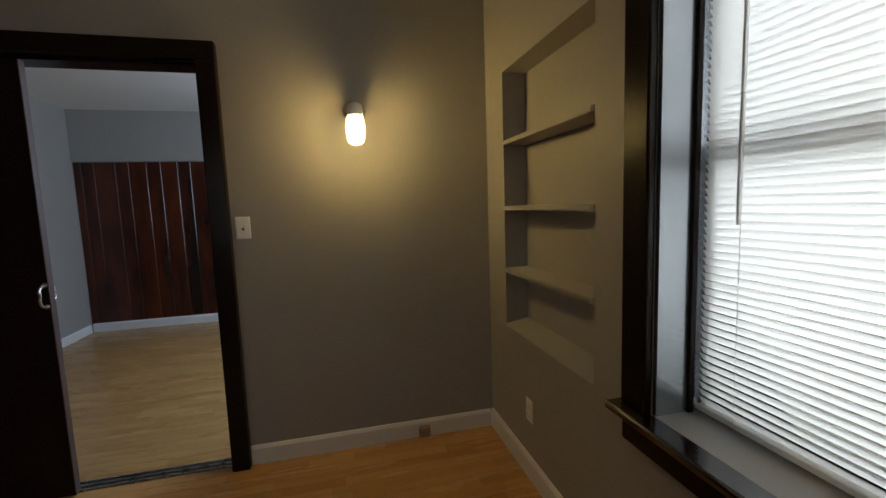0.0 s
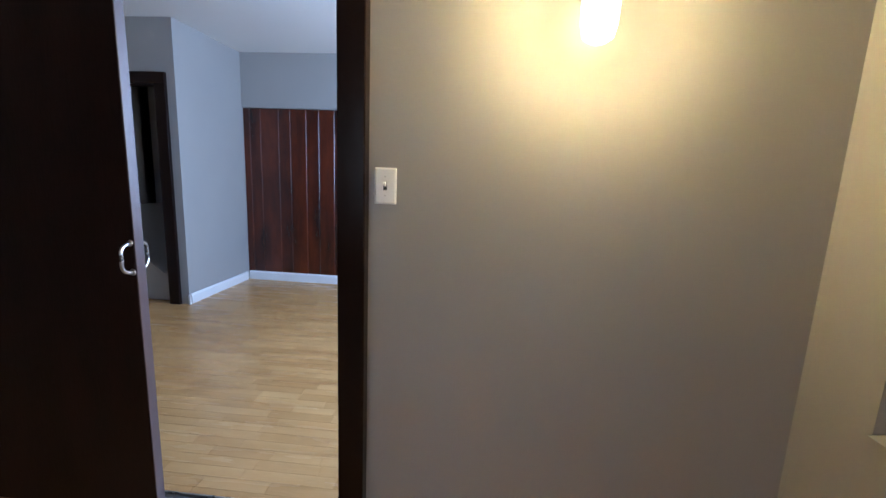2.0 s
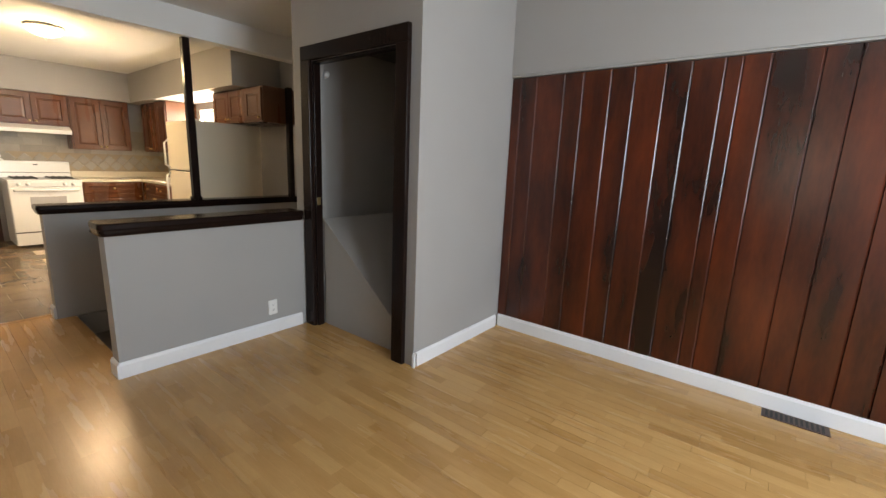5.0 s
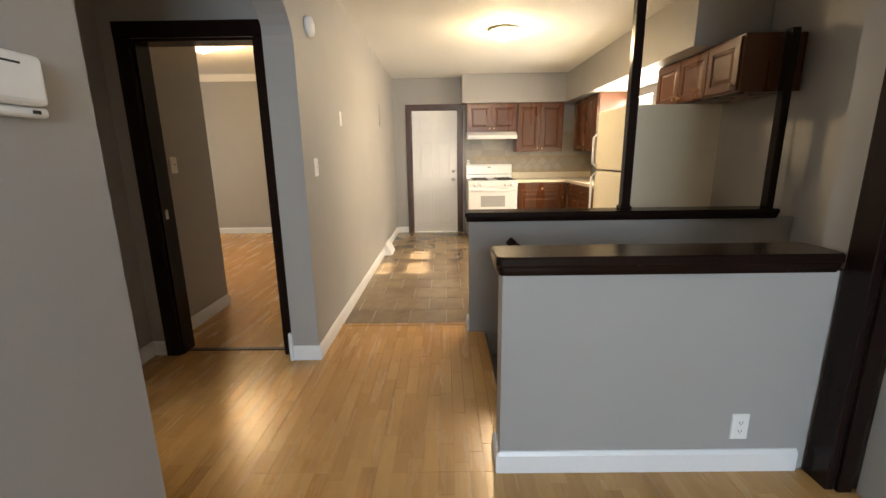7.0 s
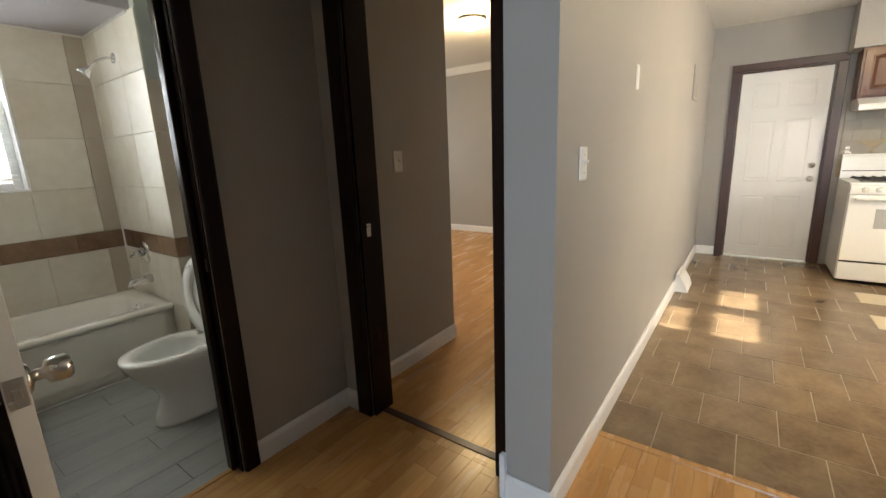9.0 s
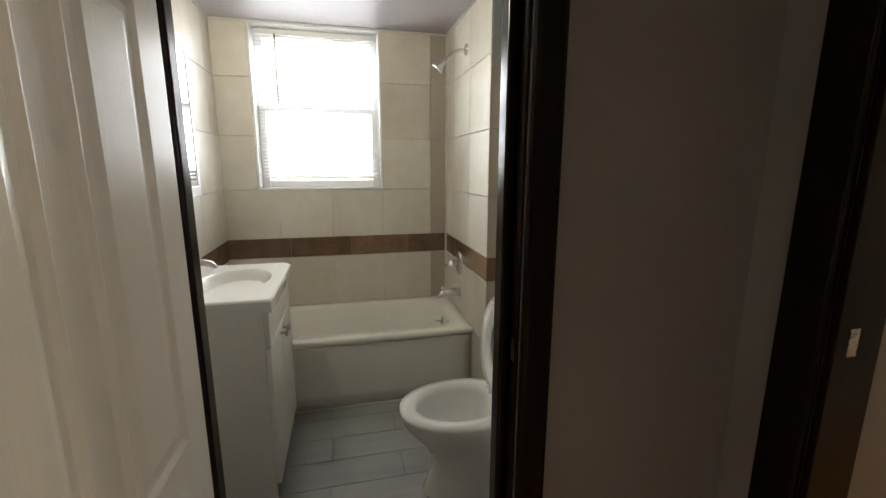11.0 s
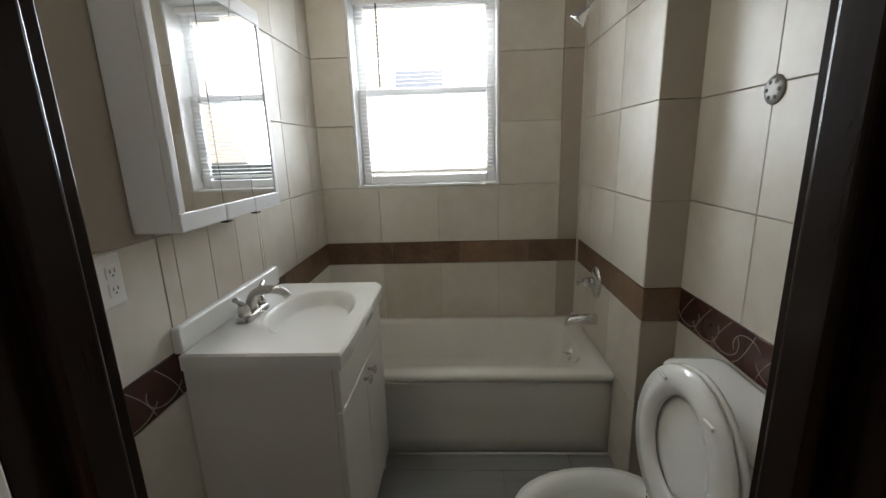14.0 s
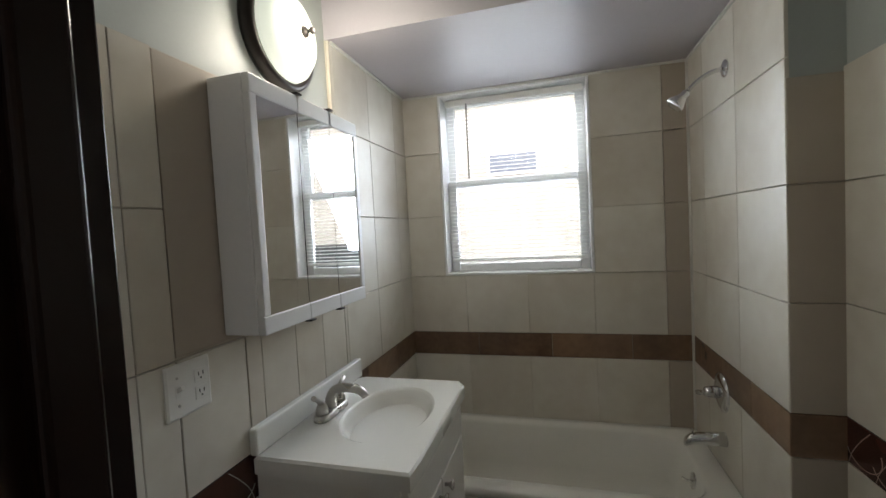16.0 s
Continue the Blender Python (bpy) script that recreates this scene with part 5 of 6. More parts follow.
def toilet():
    t = thing("toilet", "white porcelain toilet with the seat raised", "toilet", at=(-4.604, 0.85, 0))

    def egg(x0, x1, w, z, n=36, sq=1.0):
        """A plan outline: blunt at the back, long and round at the front."""
        c = x0 + (x1 - x0) * 0.42
        pts = []
        for k in range(n):
            a = 2 * math.pi * k / n
            ca, sa = math.cos(a), math.sin(a)
            rx = (x1 - c) if ca > 0 else (c - x0)
            e = 1.0 if ca > 0 else 0.75
            pts.append((c + rx * math.copysign(abs(ca) ** e, ca), w * math.copysign(abs(sa) ** 0.92, sa), z))
        return pts
    loops = [egg(0.14, 0.54, 0.105, 0.0), egg(0.14, 0.545, 0.108, 0.02), egg(0.15, 0.52, 0.098, 0.08), egg(0.15, 0.50, 0.095, 0.15), egg(0.14, 0.53, 0.115, 0.22), egg(0.15, 0.59, 0.155, 0.29), egg(0.17, 0.625, 0.178, 0.345), egg(0.18, 0.635, 0.184, 0.375), egg(0.183, 0.632, 0.182, 0.388),
             egg(0.21, 0.605, 0.158, 0.392), egg(0.245, 0.575, 0.132, 0.388), egg(0.255, 0.565, 0.122, 0.365), egg(0.265, 0.55, 0.112, 0.30), egg(0.285, 0.50, 0.08, 0.22), egg(0.29, 0.44, 0.045, 0.17)]
    bm = bm_loft(loops)
    bmesh.ops.recalc_face_normals(bm, faces=bm.faces[:])
    part("bowl", bm, M_PORCELAIN, t)
    part("pedestal_deck", bm_box(0.004, 0.255, -0.15, 0.15, 0.30, 0.385, 0.03, seg=4), M_PORCELAIN, t)
    part("trapway", bm_tube([(0.05, 0, 0.01), (0.07, 0, 0.14), (0.12, 0, 0.24), (0.2, 0, 0.25)], 0.085, 18), M_PORCELAIN, t)
    q = [[(u, v, z) for u, v in rounded(0.003 + 0.003 * (i == 0), 0.165 - 0.02 * (i == 0), -0.205 + 0.02 * (i == 0), 0.205 - 0.02 * (i == 0), 0.03, 6)] for i, z in enumerate((0.384, 0.45, 0.705))]
    tank = part("tank", bm_loft(q), M_PORCELAIN, t)
    q = [[(u, v, z) for u, v in rounded(0.002 + k, 0.18 - k, -0.215 + k, 0.215 - k, 0.035, 6)] for k, z in ((0.004, 0.706), (0.0, 0.712), (0.0, 0.733), (0.006, 0.742), (0.02, 0.745))]
    part("tank_lid", bm_loft(q), M_PORCELAIN, t)
    part("flush_lever", bm_tube([(0.165, 0.15, 0.65), (0.185, 0.15, 0.65), (0.19, 0.09, 0.645)], 0.006, 10), M_CHROME, tank)

    def seat_loop(w, h, c, y, lift):
        return [(lift, w * math.sin(2 * math.pi * k / 40), c + h * math.cos(2 * math.pi * k / 40) * (1 + 0.06 * math.cos(2 * math.pi * k / 40))) for k in range(40)]
    lean = Matrix.Translation((0.25, 0.03, 0.400)) @ pose(0, 0, 0, 0, -6) @ Matrix.Diagonal((1, 1.03, 0.86, 1))
    loops = [seat_loop(0.205, 0.235, 0.245, 0, 0.0), seat_loop(0.209, 0.240, 0.245, 0, 0.008), seat_loop(0.205, 0.236, 0.245, 0, 0.018), seat_loop(0.158, 0.185, 0.245, 0, 0.024), seat_loop(0.124, 0.150, 0.255, 0, 0.018), seat_loop(0.119, 0.145, 0.255, 0, 0.006), seat_loop(0.124, 0.150, 0.255, 0, 0.0)]
    loops.append(loops[0])
    bm = bm_loft(loops, False, False)
    bmesh.ops.remove_doubles(bm, verts=bm.verts[:], dist=1e-5)
    bmesh.ops.recalc_face_normals(bm, faces=bm.faces[:])
    bmesh.ops.transform(bm, matrix=lean, verts=bm.verts[:])
    seat = part("seat", bm, M_PORCELAIN, t)
    for y, z in ((0.165, 0.27), (-0.10, 0.425), (0.10, 0.425)):
        b = bm_box(0.022, 0.03, y - 0.018, y + 0.018, z - 0.006, z + 0.006, 0.003)
        bmesh.ops.transform(b, matrix=lean, verts=b.verts[:])
        part("bumper", b, M_PORCELAIN, seat)
    loops = [seat_loop(0.207, 0.238, 0.245, 0, -0.004), seat_loop(0.210, 0.242, 0.245, 0, -0.010), seat_loop(0.206, 0.237, 0.245, 0, -0.020), seat_loop(0.135, 0.16, 0.245, 0, -0.024)]
    bm = bm_loft(loops)
    bmesh.ops.recalc_face_normals(bm, faces=bm.faces[:])
    bmesh.ops.transform(bm, matrix=lean, verts=bm.verts[:])
    part("lid", bm, M_PORCELAIN, t)
    for y in (-0.075, 0.075):
        h = part("hinge", bm_box(0.222, 0.262, y + 0.018, y + 0.042, 0.386, 0.436, 0.006, seg=3), M_PLASTIC, t)
        for z in (0.412, 0.428):
            part("screw", bm_cyl(0.0035, 0.0035, 0.002, 10, pose(0.2625, y + 0.03, z, 0, 90)), M_HOLE, h)


toilet()


def mirror_cabinet():
    t = thing("medicine_cabinet", "white three-door mirrored medicine cabinet on the tiled wall", "mirror cabinet")
    y0, y1, z0, z1 = 0.318, 0.862, 1.185, 1.808
    part("body", bm_box(-3.185, -3.0865, y0, y1, z0, z1, 0.003), M_WHITE, t)
    splits = (y0, 0.500, 0.668, y1)
    for i, (a, b) in enumerate(zip(splits, splits[1:])):
        l0, l1 = (0.026 if i == 0 else 0.001), (0.026 if i == 2 else 0.001)
        d = part("door", bm_box(-3.204, -3.1855, a + 0.001, b - 0.001, z0, z0 + 0.045, 0.003), M_WHITE, t, "white-framed mirror door")
        part("top_rail", bm_box(-3.204, -3.1855, a + 0.001, b - 0.001, z1 - 0.045, z1, 0.003), M_WHITE, d)
        if l0 > 0.01:
            part("stile", bm_box(-3.204, -3.1855, a + 0.001, a + l0, z0 + 0.0451, z1 - 0.0451, 0.003), M_WHITE, d)
        if l1 > 0.01:
            part("stile", bm_box(-3.204, -3.1855, b - l1, b - 0.001, z0 + 0.0451, z1 - 0.0451, 0.003), M_WHITE, d)
        part("mirror", bm_box(-3.200, -3.1860, a + l0 + 0.0005, b - l1 - 0.0005, z0 + 0.0455, z1 - 0.0455), M_MIRROR, d, "silvered mirror pane")
        if i:
            for z, s in ((z0, -1), (z1, 1)):
                part("clip", bm_box(-3.212, -3.19, a - 0.012, a + 0.012, z + (0.0005 if s > 0 else -0.006), z + (0.006 if s > 0 else -0.0005), 0.001), M_BRONZE, d, "small dark hinge clip")


mirror_cabinet()


def bath_lamp():
    t = thing("bath_wall_lamp", "round dark bronze wall lamp with lit white glass dome", "wall lamp", at=(-3.071, 0.555, 2.035))
    m = pose(0, 0, 0, 0, -90)
    part("ring", bm_lathe([(0, 0), (0.165, 0), (0.168, 0.012), (0.160, 0.030), (0.150, 0.036), (0.140, 0.036), (0.138, 0.028), (0, 0.028)], 48, m), M_BRONZE, t)
    g = part("dome", bm_lathe([(0.138, 0.0285), (0.134, 0.045), (0.11, 0.072), (0.07, 0.09), (0.03, 0.097), (0, 0.098)], 48, m), M_SHADE_BATH, t, "lit ribbed white glass dome")
    g.visible_shadow = False
    part("finial", bm_lathe([(0, 0.097), (0.018, 0.098), (0.016, 0.106), (0.006, 0.110), (0.006, 0.118), (0.011, 0.122), (0.009, 0.132), (0, 0.135)], 20, m), M_BRONZE, t)


bath_lamp()
cover = thing("wall_cover_plate", "round chrome perforated cover plate on the tiles", "cover plate", at=(-4.619, 0.675, 1.473))
part("disc", bm_lathe([(0, 0), (0.036, 0), (0.034, 0.005), (0.02, 0.008), (0, 0.008)], 28, pose(0, 0, 0, 0, 90)), M_PLATE, cover)
for k in range(6):
    part("hole", bm_cyl(0.005, 0.005, 0.002, 10, pose(0.0078, 0.02 * math.cos(k * math.pi / 3), 0.02 * math.sin(k * math.pi / 3), 0, 90)), M_HOLE, cover)


def bath_window():
    t = thing("window_3", "white bathroom window set deep in the tiled wall", "window", kind="structure")
    x0, x1, z0, z1 = -4.056, -3.285, 1.165, 2.14
    yf, yb = -0.503, -0.64
    part("reveal", bm_box(x0 + 0.0005, x0 + 0.012, yb, yf, z0 + 0.012, z1 - 0.012, 0.001), M_WHITE, t)
    part("reveal", bm_box(x1 - 0.012, x1 - 0.0005, yb, yf, z0 + 0.012, z1 - 0.012, 0.001), M_WHITE, t)
    part("window_sill", bm_box(x0 + 0.0005, x1 - 0.0005, yb, yf + 0.002, z0 + 0.0005, z0 + 0.0115, 0.001), M_WHITE, t)
    part("head", bm_box(x0 + 0.0005, x1 - 0.0005, yb, yf, z1 - 0.0115, z1 - 0.0005, 0.001), M_WHITE, t)
    for lo, hi, y in ((z0 + 0.012, 1.685, -0.632), (1.645, z1 - 0.012, -0.662)):
        bm = bmesh.new()
        for b in ((x0 + 0.013, x0 + 0.06, y, y + 0.028, lo, hi), (x1 - 0.06, x1 - 0.013, y, y + 0.028, lo, hi), (x0 + 0.061, x1 - 0.061, y, y + 0.028, lo, lo + 0.045), (x0 + 0.061, x1 - 0.061, y, y + 0.028, hi - 0.035, hi)):
            bm_join(bm, bm_box(*b, 0.004))
        s = part("window_frame", bm, M_WHITE, t, "white vinyl sash")
        p = part("pane", bm_box(x0 + 0.06, x1 - 0.06, y + 0.012, y + 0.015, lo + 0.045, hi - 0.035), M_GLASS, s)
        p.visible_shadow = False


bath_window()
blind("venetian_blind", "white venetian blind, lowered with open slats, in the bathroom window", "x", -0.585, -4.03, -3.31, 2.122, 1.235, 1, pitch=0.021, tilt=9, wand=(-3.43, 1.69))

# what stands outside the windows
house = thing("neighbour_house", "pale sided neighbouring house with a small window", "house")
part("wall", bm_box(-14, 8, -6.3, -6.0, -1.5, 5.0), M_SIDING, house)
win = part("window", bm_box(-3.62, -2.68, -5.999, -5.97, 2.36, 2.78), M_WHITE, house)
part("pane", bm_box(-3.57, -2.73, -5.9695, -5.96, 2.41, 2.73), M_OUTGLASS, win)
part("roof", bm_prism([(-6.8, 5.0), (-5.6, 5.0), (-6.6, 6.0), (-9.0, 6.6), (-12.0, 5.0)], "x", -14.3, 8.3), M_STAIR, house)


# ---- tiles, planks and boards, piece by piece ----
PIECES = {}


def piece(name, parent, axis, sign, plane, u0, u1, v0, v1, mat, depth=0.010, inset=0.0014):
    """One flat piece on a surface: a base outline with a raised, slightly smaller top. Alike pieces share a mesh."""
    w, h = round(u1 - u0, 3), round(v1 - v0, 3)
    if w < 0.006 or h < 0.006:
        return None
    key = (name, axis, sign, w, h, mat.name)
    if key not in PIECES:
        put = {"x": lambda u, v, d: (sign * d, u, v), "y": lambda u, v, d: (u, sign * d, v), "z": lambda u, v, d: (u, v, sign * d)}[axis]
        bm = bmesh.new()
        rings = []
        for i, d in ((0, 0.0), (0, depth - inset), (inset, depth)):
            rings.append([bm.verts.new(put(u, v, d)) for u, v in ((-w / 2 + i, -h / 2 + i), (w / 2 - i, -h / 2 + i), (w / 2 - i, h / 2 - i), (-w / 2 + i, h / 2 - i))])
        for a, b in zip(rings, rings[1:]):
            for k in range(4):
                bm.faces.new((a[k], a[(k + 1) % 4], b[(k + 1) % 4], b[k]))
        bm.faces.new(rings[-1])
        bmesh.ops.recalc_face_normals(bm, faces=bm.faces[:])
        if (bm.faces[:][-1].normal[{"x": 0, "y": 1, "z": 2}[axis]]) * sign < 0:
            bmesh.ops.reverse_faces(bm, faces=bm.faces[:])
        PIECES[key] = mesh_of(name, bm, mat)
    ob = new(name, PIECES[key])
    c = ((u0 + u1) / 2, (v0 + v1) / 2)
    ob.location = {"x": (plane, c[0], c[1]), "y": (c[0], plane, c[1]), "z": (c[0], c[1], plane)}[axis]
    ob.parent = parent
    return ob


def cuts(lo, hi, start, step):
    out = [lo] + [start + k * step for k in range(-80, 80) if lo + 0.012 < start + k * step < hi - 0.012] + [hi]
    return list(zip(out, out[1:]))


ROWS = ((0.0, 0.072), (0.075, 0.40), (0.403, 0.729))
UP = ((0.857, 1.163), (1.166, 1.488), (1.491, 1.828), (1.831, 2.143))
G = 0.0009


def tiled(parent_name, axis, sign, plane, a0, a1, start, step, low, high, hole=None, mat=M_WTILE, deco=False, bstep=0.385, bstart=0.0):
    """Cream tiles with a brown border course. high: where the tiling ends; low: where it begins."""
    par = bpy.data.objects[parent_name]
    for z0, z1 in (*ROWS, *UP):
        z0, z1 = max(z0, low), min(z1, high)
        if z1 - z0 < 0.02:
            continue
        for u0, u1 in cuts(a0, a1, start, step):
            if hole and u0 < hole[1] - 0.005 and u1 > hole[0] + 0.005 and z0 < hole[3] - 0.005 and z1 > hole[2] + 0.005:
                if u0 < hole[0] - 0.02:
                    piece("tile", par, axis, sign, plane, u0 + G, hole[0] - G, z0, z1, mat)
                if u1 > hole[1] + 0.02:
                    piece("tile", par, axis, sign, plane, hole[1] + G, u1 - G, z0, z1, mat)
                continue
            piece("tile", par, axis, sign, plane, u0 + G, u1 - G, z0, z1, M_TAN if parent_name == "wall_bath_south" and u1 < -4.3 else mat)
    if low < 0.73:
        for u0, u1 in cuts(a0, a1, bstart, bstep):
            piece("border_tile", par, axis, sign, plane, u0 + G, u1 - G, 0.732, 0.854, M_BANDDECO if deco else M_BAND)


# grout beds
for nm, ax, box in (("wall_bath_south", "y", (-4.50, -3.07, -0.5175, -0.5135, 0.40, 1.164)), ("wall_bath_south", "y", (-4.50, -4.058, -0.5175, -0.5135, 1.1645, 2.144)), ("wall_bath_south", "y", (-3.283, -3.07, -0.5175, -0.5135, 1.1645, 2.144)), ("wall_bath_east", "x", (-3.0775, -3.0705, -0.512, 0.27, 0.0, 2.144)), ("wall_bath_east", "x", (-3.0775, -3.0705, 0.2705, 1.409, 0.0, 1.83)),
                    ("wall_bath_west", "x", (-4.6315, -4.6275, 0.345, 1.409, 0.0, 1.79)), ("wall_bath_step", "x", (-4.5015, -4.4975, -0.512, 0.335, 0.0, 2.144)), ("wall_bath_step", "y", (-4.627, -4.502, 0.3355, 0.3395, 0.0, 1.775))):
    part("grout", bm_box(*box), M_WGROUT, bpy.data.objects[nm])
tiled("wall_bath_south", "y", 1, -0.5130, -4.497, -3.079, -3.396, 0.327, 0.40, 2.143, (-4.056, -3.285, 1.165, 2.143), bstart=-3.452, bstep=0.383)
tiled("wall_bath_east", "x", -1, -3.0770, -0.502, 0.270, 0.251, 0.30, 0.0, 2.143, bstart=0.10, bstep=0.33)
tiled("wall_bath_east", "x", -1, -3.0770, 0.272, 0.795, 0.582, 0.155, 0.0, 1.828, deco=True, bstart=0.78, bstep=0.20)
tiled("wall_bath_east", "x", -1, -3.0770, 0.797, 1.0, 0.70, 0.33, 0.0, 1.166, deco=True, bstart=0.78, bstep=0.20)
tiled("wall_bath_east", "x", -1, -3.0770, 1.002, 1.405, 1.09, 0.33, 0.0, 1.828, deco=True, bstart=0.98, bstep=0.20)
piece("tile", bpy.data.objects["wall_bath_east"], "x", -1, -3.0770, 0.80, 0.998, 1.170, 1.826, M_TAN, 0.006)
tiled("wall_bath_west", "x", 1, -4.6280, 0.345, 1.405, 0.672, 0.33, 0.0, 1.788, deco=True, bstart=0.50, bstep=0.20)
tiled("wall_bath_step", "x", 1, -4.4980, -0.502, 0.347, 0.02, 0.33, 0.0, 2.143, bstart=-0.15, bstep=0.25)
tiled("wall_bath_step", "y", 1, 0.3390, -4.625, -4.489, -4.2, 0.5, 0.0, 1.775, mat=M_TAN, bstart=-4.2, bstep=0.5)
solid("corner_caulk", bm_box(-4.489, -4.478, -0.503, -0.493, 0.405, 2.143, 0.003), M_CAULK, "white caulk bead in the tub corner", "caulk")
for b in ((-4.488, -3.087, -0.503, -0.493, 2.133, 2.1445), (-4.489, -4.479, -0.49, 0.26, 2.133, 2.1445), (-3.096, -3.086, -0.49, 0.26, 2.133, 2.1445)):
    solid("ceiling_caulk", bm_box(*b, 0.003), M_CAULK, "white caulk bead under the lowered ceiling", "caulk")


def swirls(parent, plane, sign, y0, y1):
    """Thin pale curls on the dark border tiles."""
    rng = random.Random(5)
    y = y0
    while y < y1 - 0.08:
        pts, c = [], y + 0.06
        r, a0, s = rng.uniform(0.035, 0.06), rng.uniform(-0.4, 0.6), rng.choice((-1, 1))
        for k in range(15):
            a = a0 + s * k * 0.22
            v = 0.793 + r * 0.95 * math.sin(a)
            pts.append((plane, c + r * 1.3 * math.cos(a), min(max(v, 0.735), 0.851)))
        part("swirl", bm_tube(pts, 0.0016, 5), M_SWIRL, parent, "thin pale curl in the glaze")
        pts = [(plane, y + 0.005 + 0.08 * k / 8, 0.737 + 0.112 * ((k / 8) ** (1.6 if s > 0 else 0.7))) for k in range(9)]
        part("swirl", bm_tube(pts, 0.0014, 5), M_SWIRL, parent, "thin pale curl in the glaze")
        y += 0.10


swirls(bpy.data.objects["wall_bath_west"], -4.6183, 1, 0.35, 1.2)
swirls(bpy.data.objects["wall_bath_east"], -3.0867, -1, 0.80, 1.35)

# bathroom floor planks of tile
for j, (v0, v1) in enumerate(cuts(0.10, 1.462, 0.567, 0.164)):
    for u0, u1 in cuts(-4.63, -3.08, -3.693 - (0.31 * (j % 2)), 0.61):
        piece("floor_tile", floor_bath, "z", 1, -0.0075, u0 + 0.0012, u1 - 0.0012, v0 + 0.0012, v1 - 0.0012, M_BTILE, 0.0075, 0.001)

# kitchen floor tiles, staggered
for j, (u0, u1) in enumerate(cuts(-9.298, -5.236, -5.236, 0.305)):
    for v0, v1 in cuts(2.712, 6.01, 2.775 + 0.152 * (j % 2), 0.305):
        if u1 < -8.75 and v0 > 3.9:
            continue
        # tiles in two adjoining areas take the paler material
        piece("floor_tile", floor_kitchen, "z", 1, -0.0075, u0 + 0.0025, u1 - 0.0025, v0 + 0.0025, v1 - 0.0025, M_KTILE_PALE if (-8.30 < (u0 + u1) / 2 < -7.84 and 3.86 < (v0 + v1) / 2 < 4.9) or (-7.84 < (u0 + u1) / 2 < -7.36 and 4.05 < (v0 + v1) / 2 < 4.9) else M_KTILE, 0.0075, 0.0016)

# slate tiles behind the stove, set on the diagonal above a straight course
splash = thing("backsplash", "mottled tan and grey slate tile backsplash", "backsplash")
part("grout", bm_box(-9.2995, -9.296, 3.87, 6.015, 0.92, 1.66), M_KGROUT, splash)
rng = random.Random(3)
for j, (v0, v1) in enumerate(cuts(1.10, 1.655, 1.28, 0.10)):
    for u0, u1 in cuts(3.875, 6.0, 3.95 + 0.05 * (j % 2), 0.20):
        if v0 > 1.27 or u0 < 3.95:
            piece("tile", splash, "x", 1, -9.2965, u0 + 0.001, u1 - 0.001, v0 + 0.001, v1 - 0.001, M_SLATE, 0.006, 0.001)
dm = {}
for i in range(13):
    for lvl, zc in ((0, 1.185), (1, 1.095)):
        yc = 4.02 + i * 0.165 + 0.0825 * lvl
        bm = bmesh.new()
        r = 0.080
        lo = [bm.verts.new((0, r * a, r * b)) for a, b in ((1, 0), (0, 1), (-1, 0), (0, -1))]
        hi = [bm.verts.new((0.007, 0.97 * r * a, 0.97 * r * b)) for a, b in ((1, 0), (0, 1), (-1, 0), (0, -1))]
        bm.faces.new(hi)
        for k in range(4):
            bm.faces.new((lo[k], lo[(k + 1) % 4], hi[(k + 1) % 4], hi[k]))
        if "d" not in dm:
            dm["d"] = mesh_of("diamond_tile", bm, M_SLATE)
        else:
            bm.free()
        ob = new("diamond_tile", dm["d"])
        ob.location, ob.parent = (-9.2958, yc, zc), splash

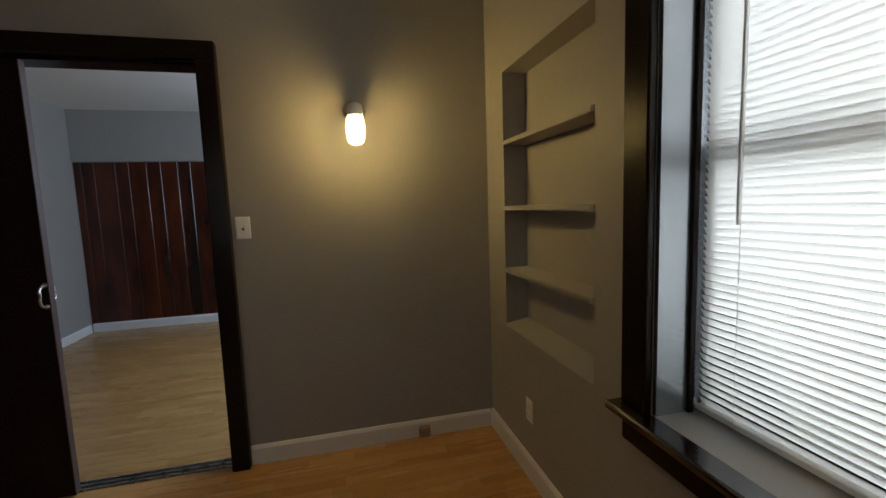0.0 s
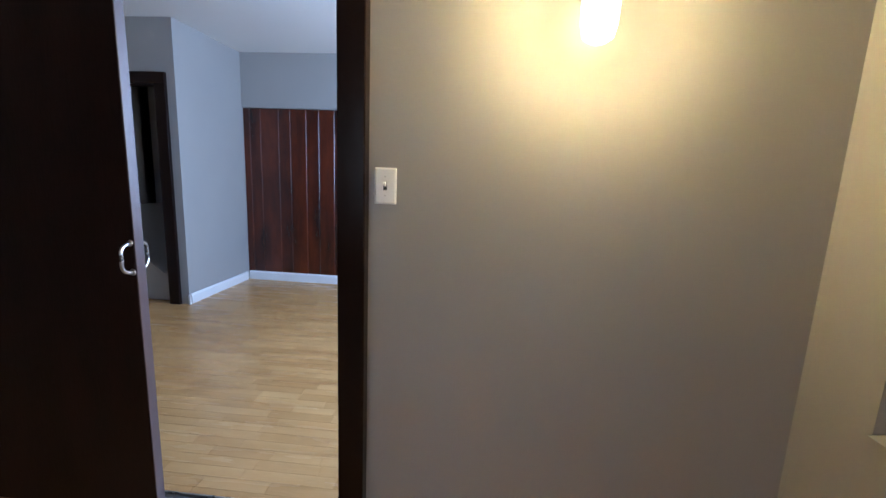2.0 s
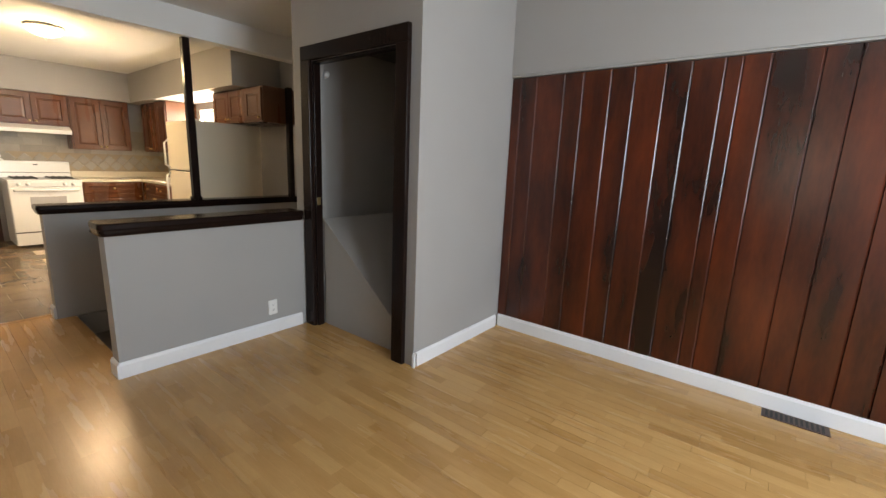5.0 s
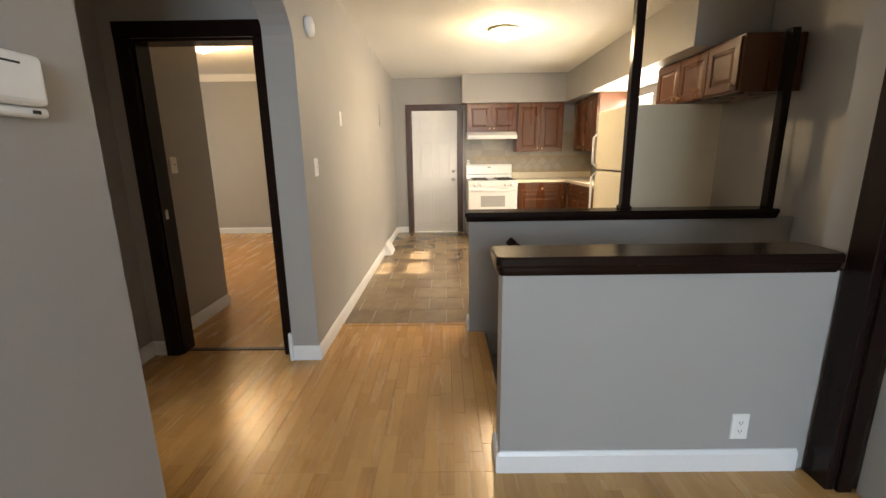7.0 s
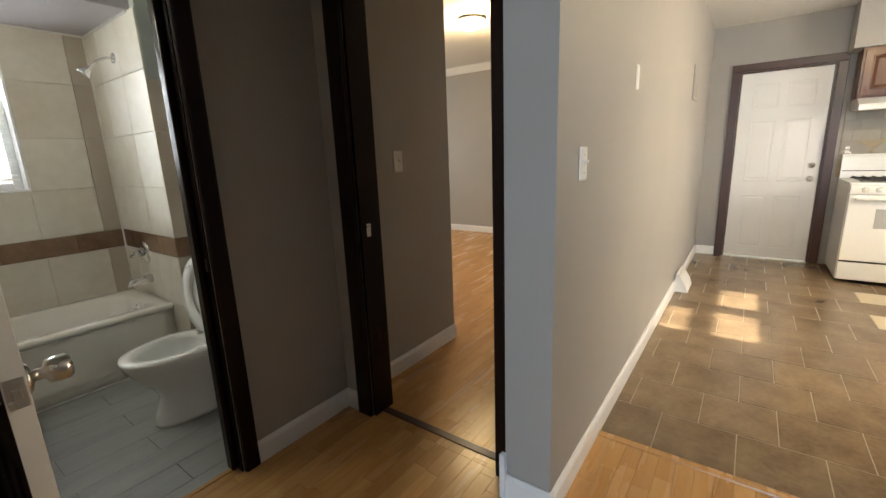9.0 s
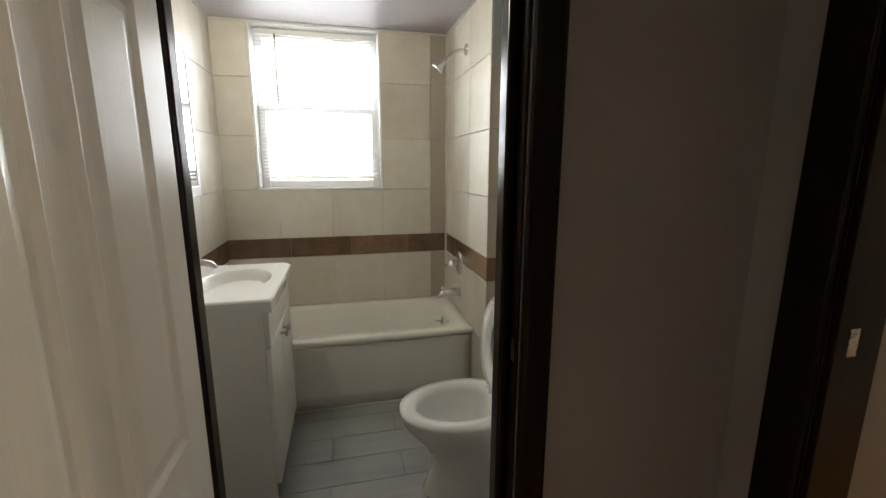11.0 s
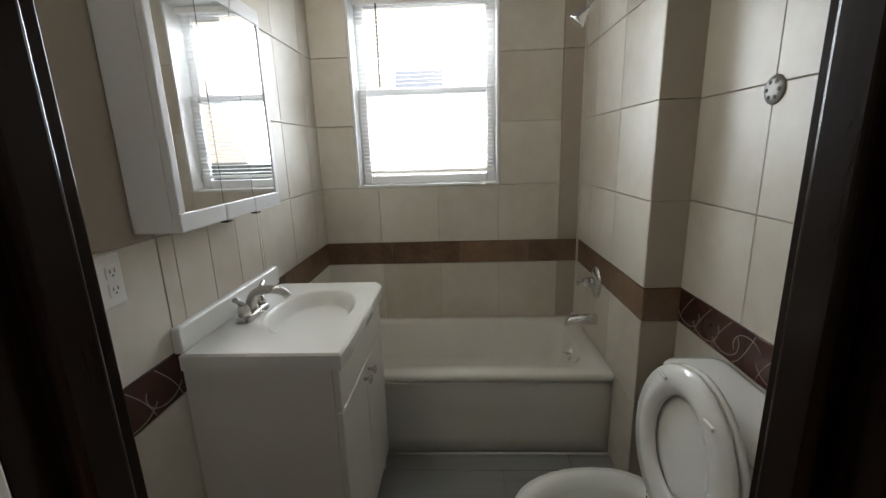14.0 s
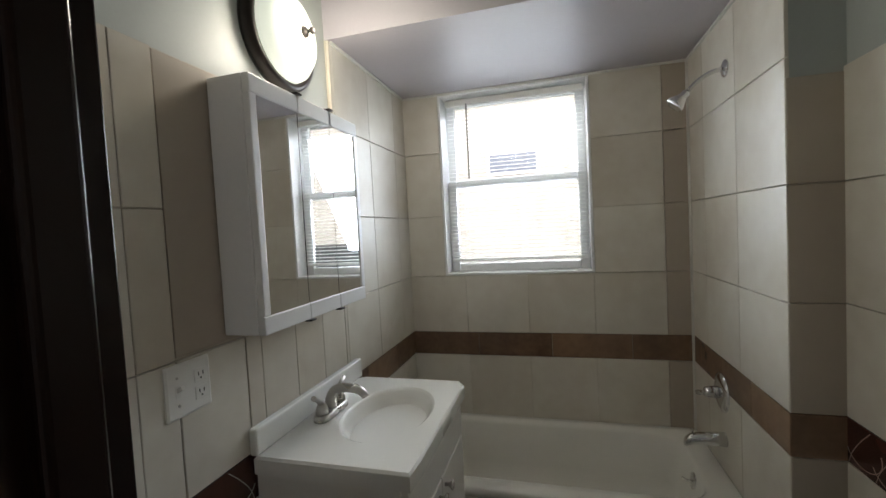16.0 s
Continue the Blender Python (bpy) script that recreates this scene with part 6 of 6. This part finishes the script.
# laminate strips
SW = 0.066
AREAS = ((-2.995, 1.37, -1.55, 2.711), (-1.6, -0.155, 2.711, 2.712), (-3.625, 1.37, 2.801, 6.12), (-2.99, -1.62, 2.712, 2.801), (-0.135, 1.37, 2.712, 2.801), (-5.20, -3.625, 2.70, 3.825), (-4.74, -3.13, 1.53, 2.70), (-3.625, -2.99, 2.70, 2.801), (-4.128, -3.499, 1.483, 1.53), (-4.79, -4.74, 1.735, 2.422), (-9.42, -4.83, -2.5, 2.52))
NEAR = (-4.2, -1.2, 2.86, 4.7)
rng = random.Random(11)
near_parts = 0
rest = {"floor": ([], []), "floor_bedroom": ([], [])}
for x0, x1, y0, y1 in AREAS:
    owner = floor_bed if x0 < -8 else floor_wood
    for j in range(math.floor(y0 / SW), math.ceil(y1 / SW)):
        v0, v1 = max(y0, j * SW), min(y1, (j + 1) * SW)
        if v1 - v0 < 0.004:
            continue
        r2 = random.Random(j * 7 + 13)
        u = -10.0 + r2.uniform(0, 0.4)
        while u < x1:
            w = r2.choice((0.24, 0.30, 0.36, 0.42, 0.48))
            a, b = max(u, x0), min(u + w, x1)
            u += w
            if b - a < 0.01:
                continue
            if owner is floor_wood and near_parts < 300 and NEAR[0] < a and b < NEAR[1] and NEAR[2] < v0 and v1 < NEAR[3]:
                piece("plank", owner, "z", 1, -0.009, a + 0.0002, b - 0.0002, v0 + 0.0002, v1 - 0.0002, M_LAMINATE, 0.009, 0.0004)
                near_parts += 1
            else:
                vs, fs = rest[owner.name]
                k = len(vs)
                e, i2 = 0.0002, 0.0006
                vs += [(a + e, v0 + e, -0.009), (b - e, v0 + e, -0.009), (b - e, v1 - e, -0.009), (a + e, v1 - e, -0.009), (a + i2, v0 + i2, 0), (b - i2, v0 + i2, 0), (b - i2, v1 - i2, 0), (a + i2, v1 - i2, 0)]
                fs += [(k + 4, k + 5, k + 6, k + 7), (k, k + 1, k + 5, k + 4), (k + 1, k + 2, k + 6, k + 5), (k + 2, k + 3, k + 7, k + 6), (k + 3, k, k + 4, k + 7)]
for owner, (vs, fs) in ((floor_wood, rest["floor"]), (floor_bed, rest["floor_bedroom"])):
    me = bpy.data.meshes.new("planks")
    me.from_pydata(vs, [], fs)
    me.materials.append(M_LAMINATE)
    ob = new("planks", me)
    ob.parent = owner
    tagged(ob, kind="stuff")
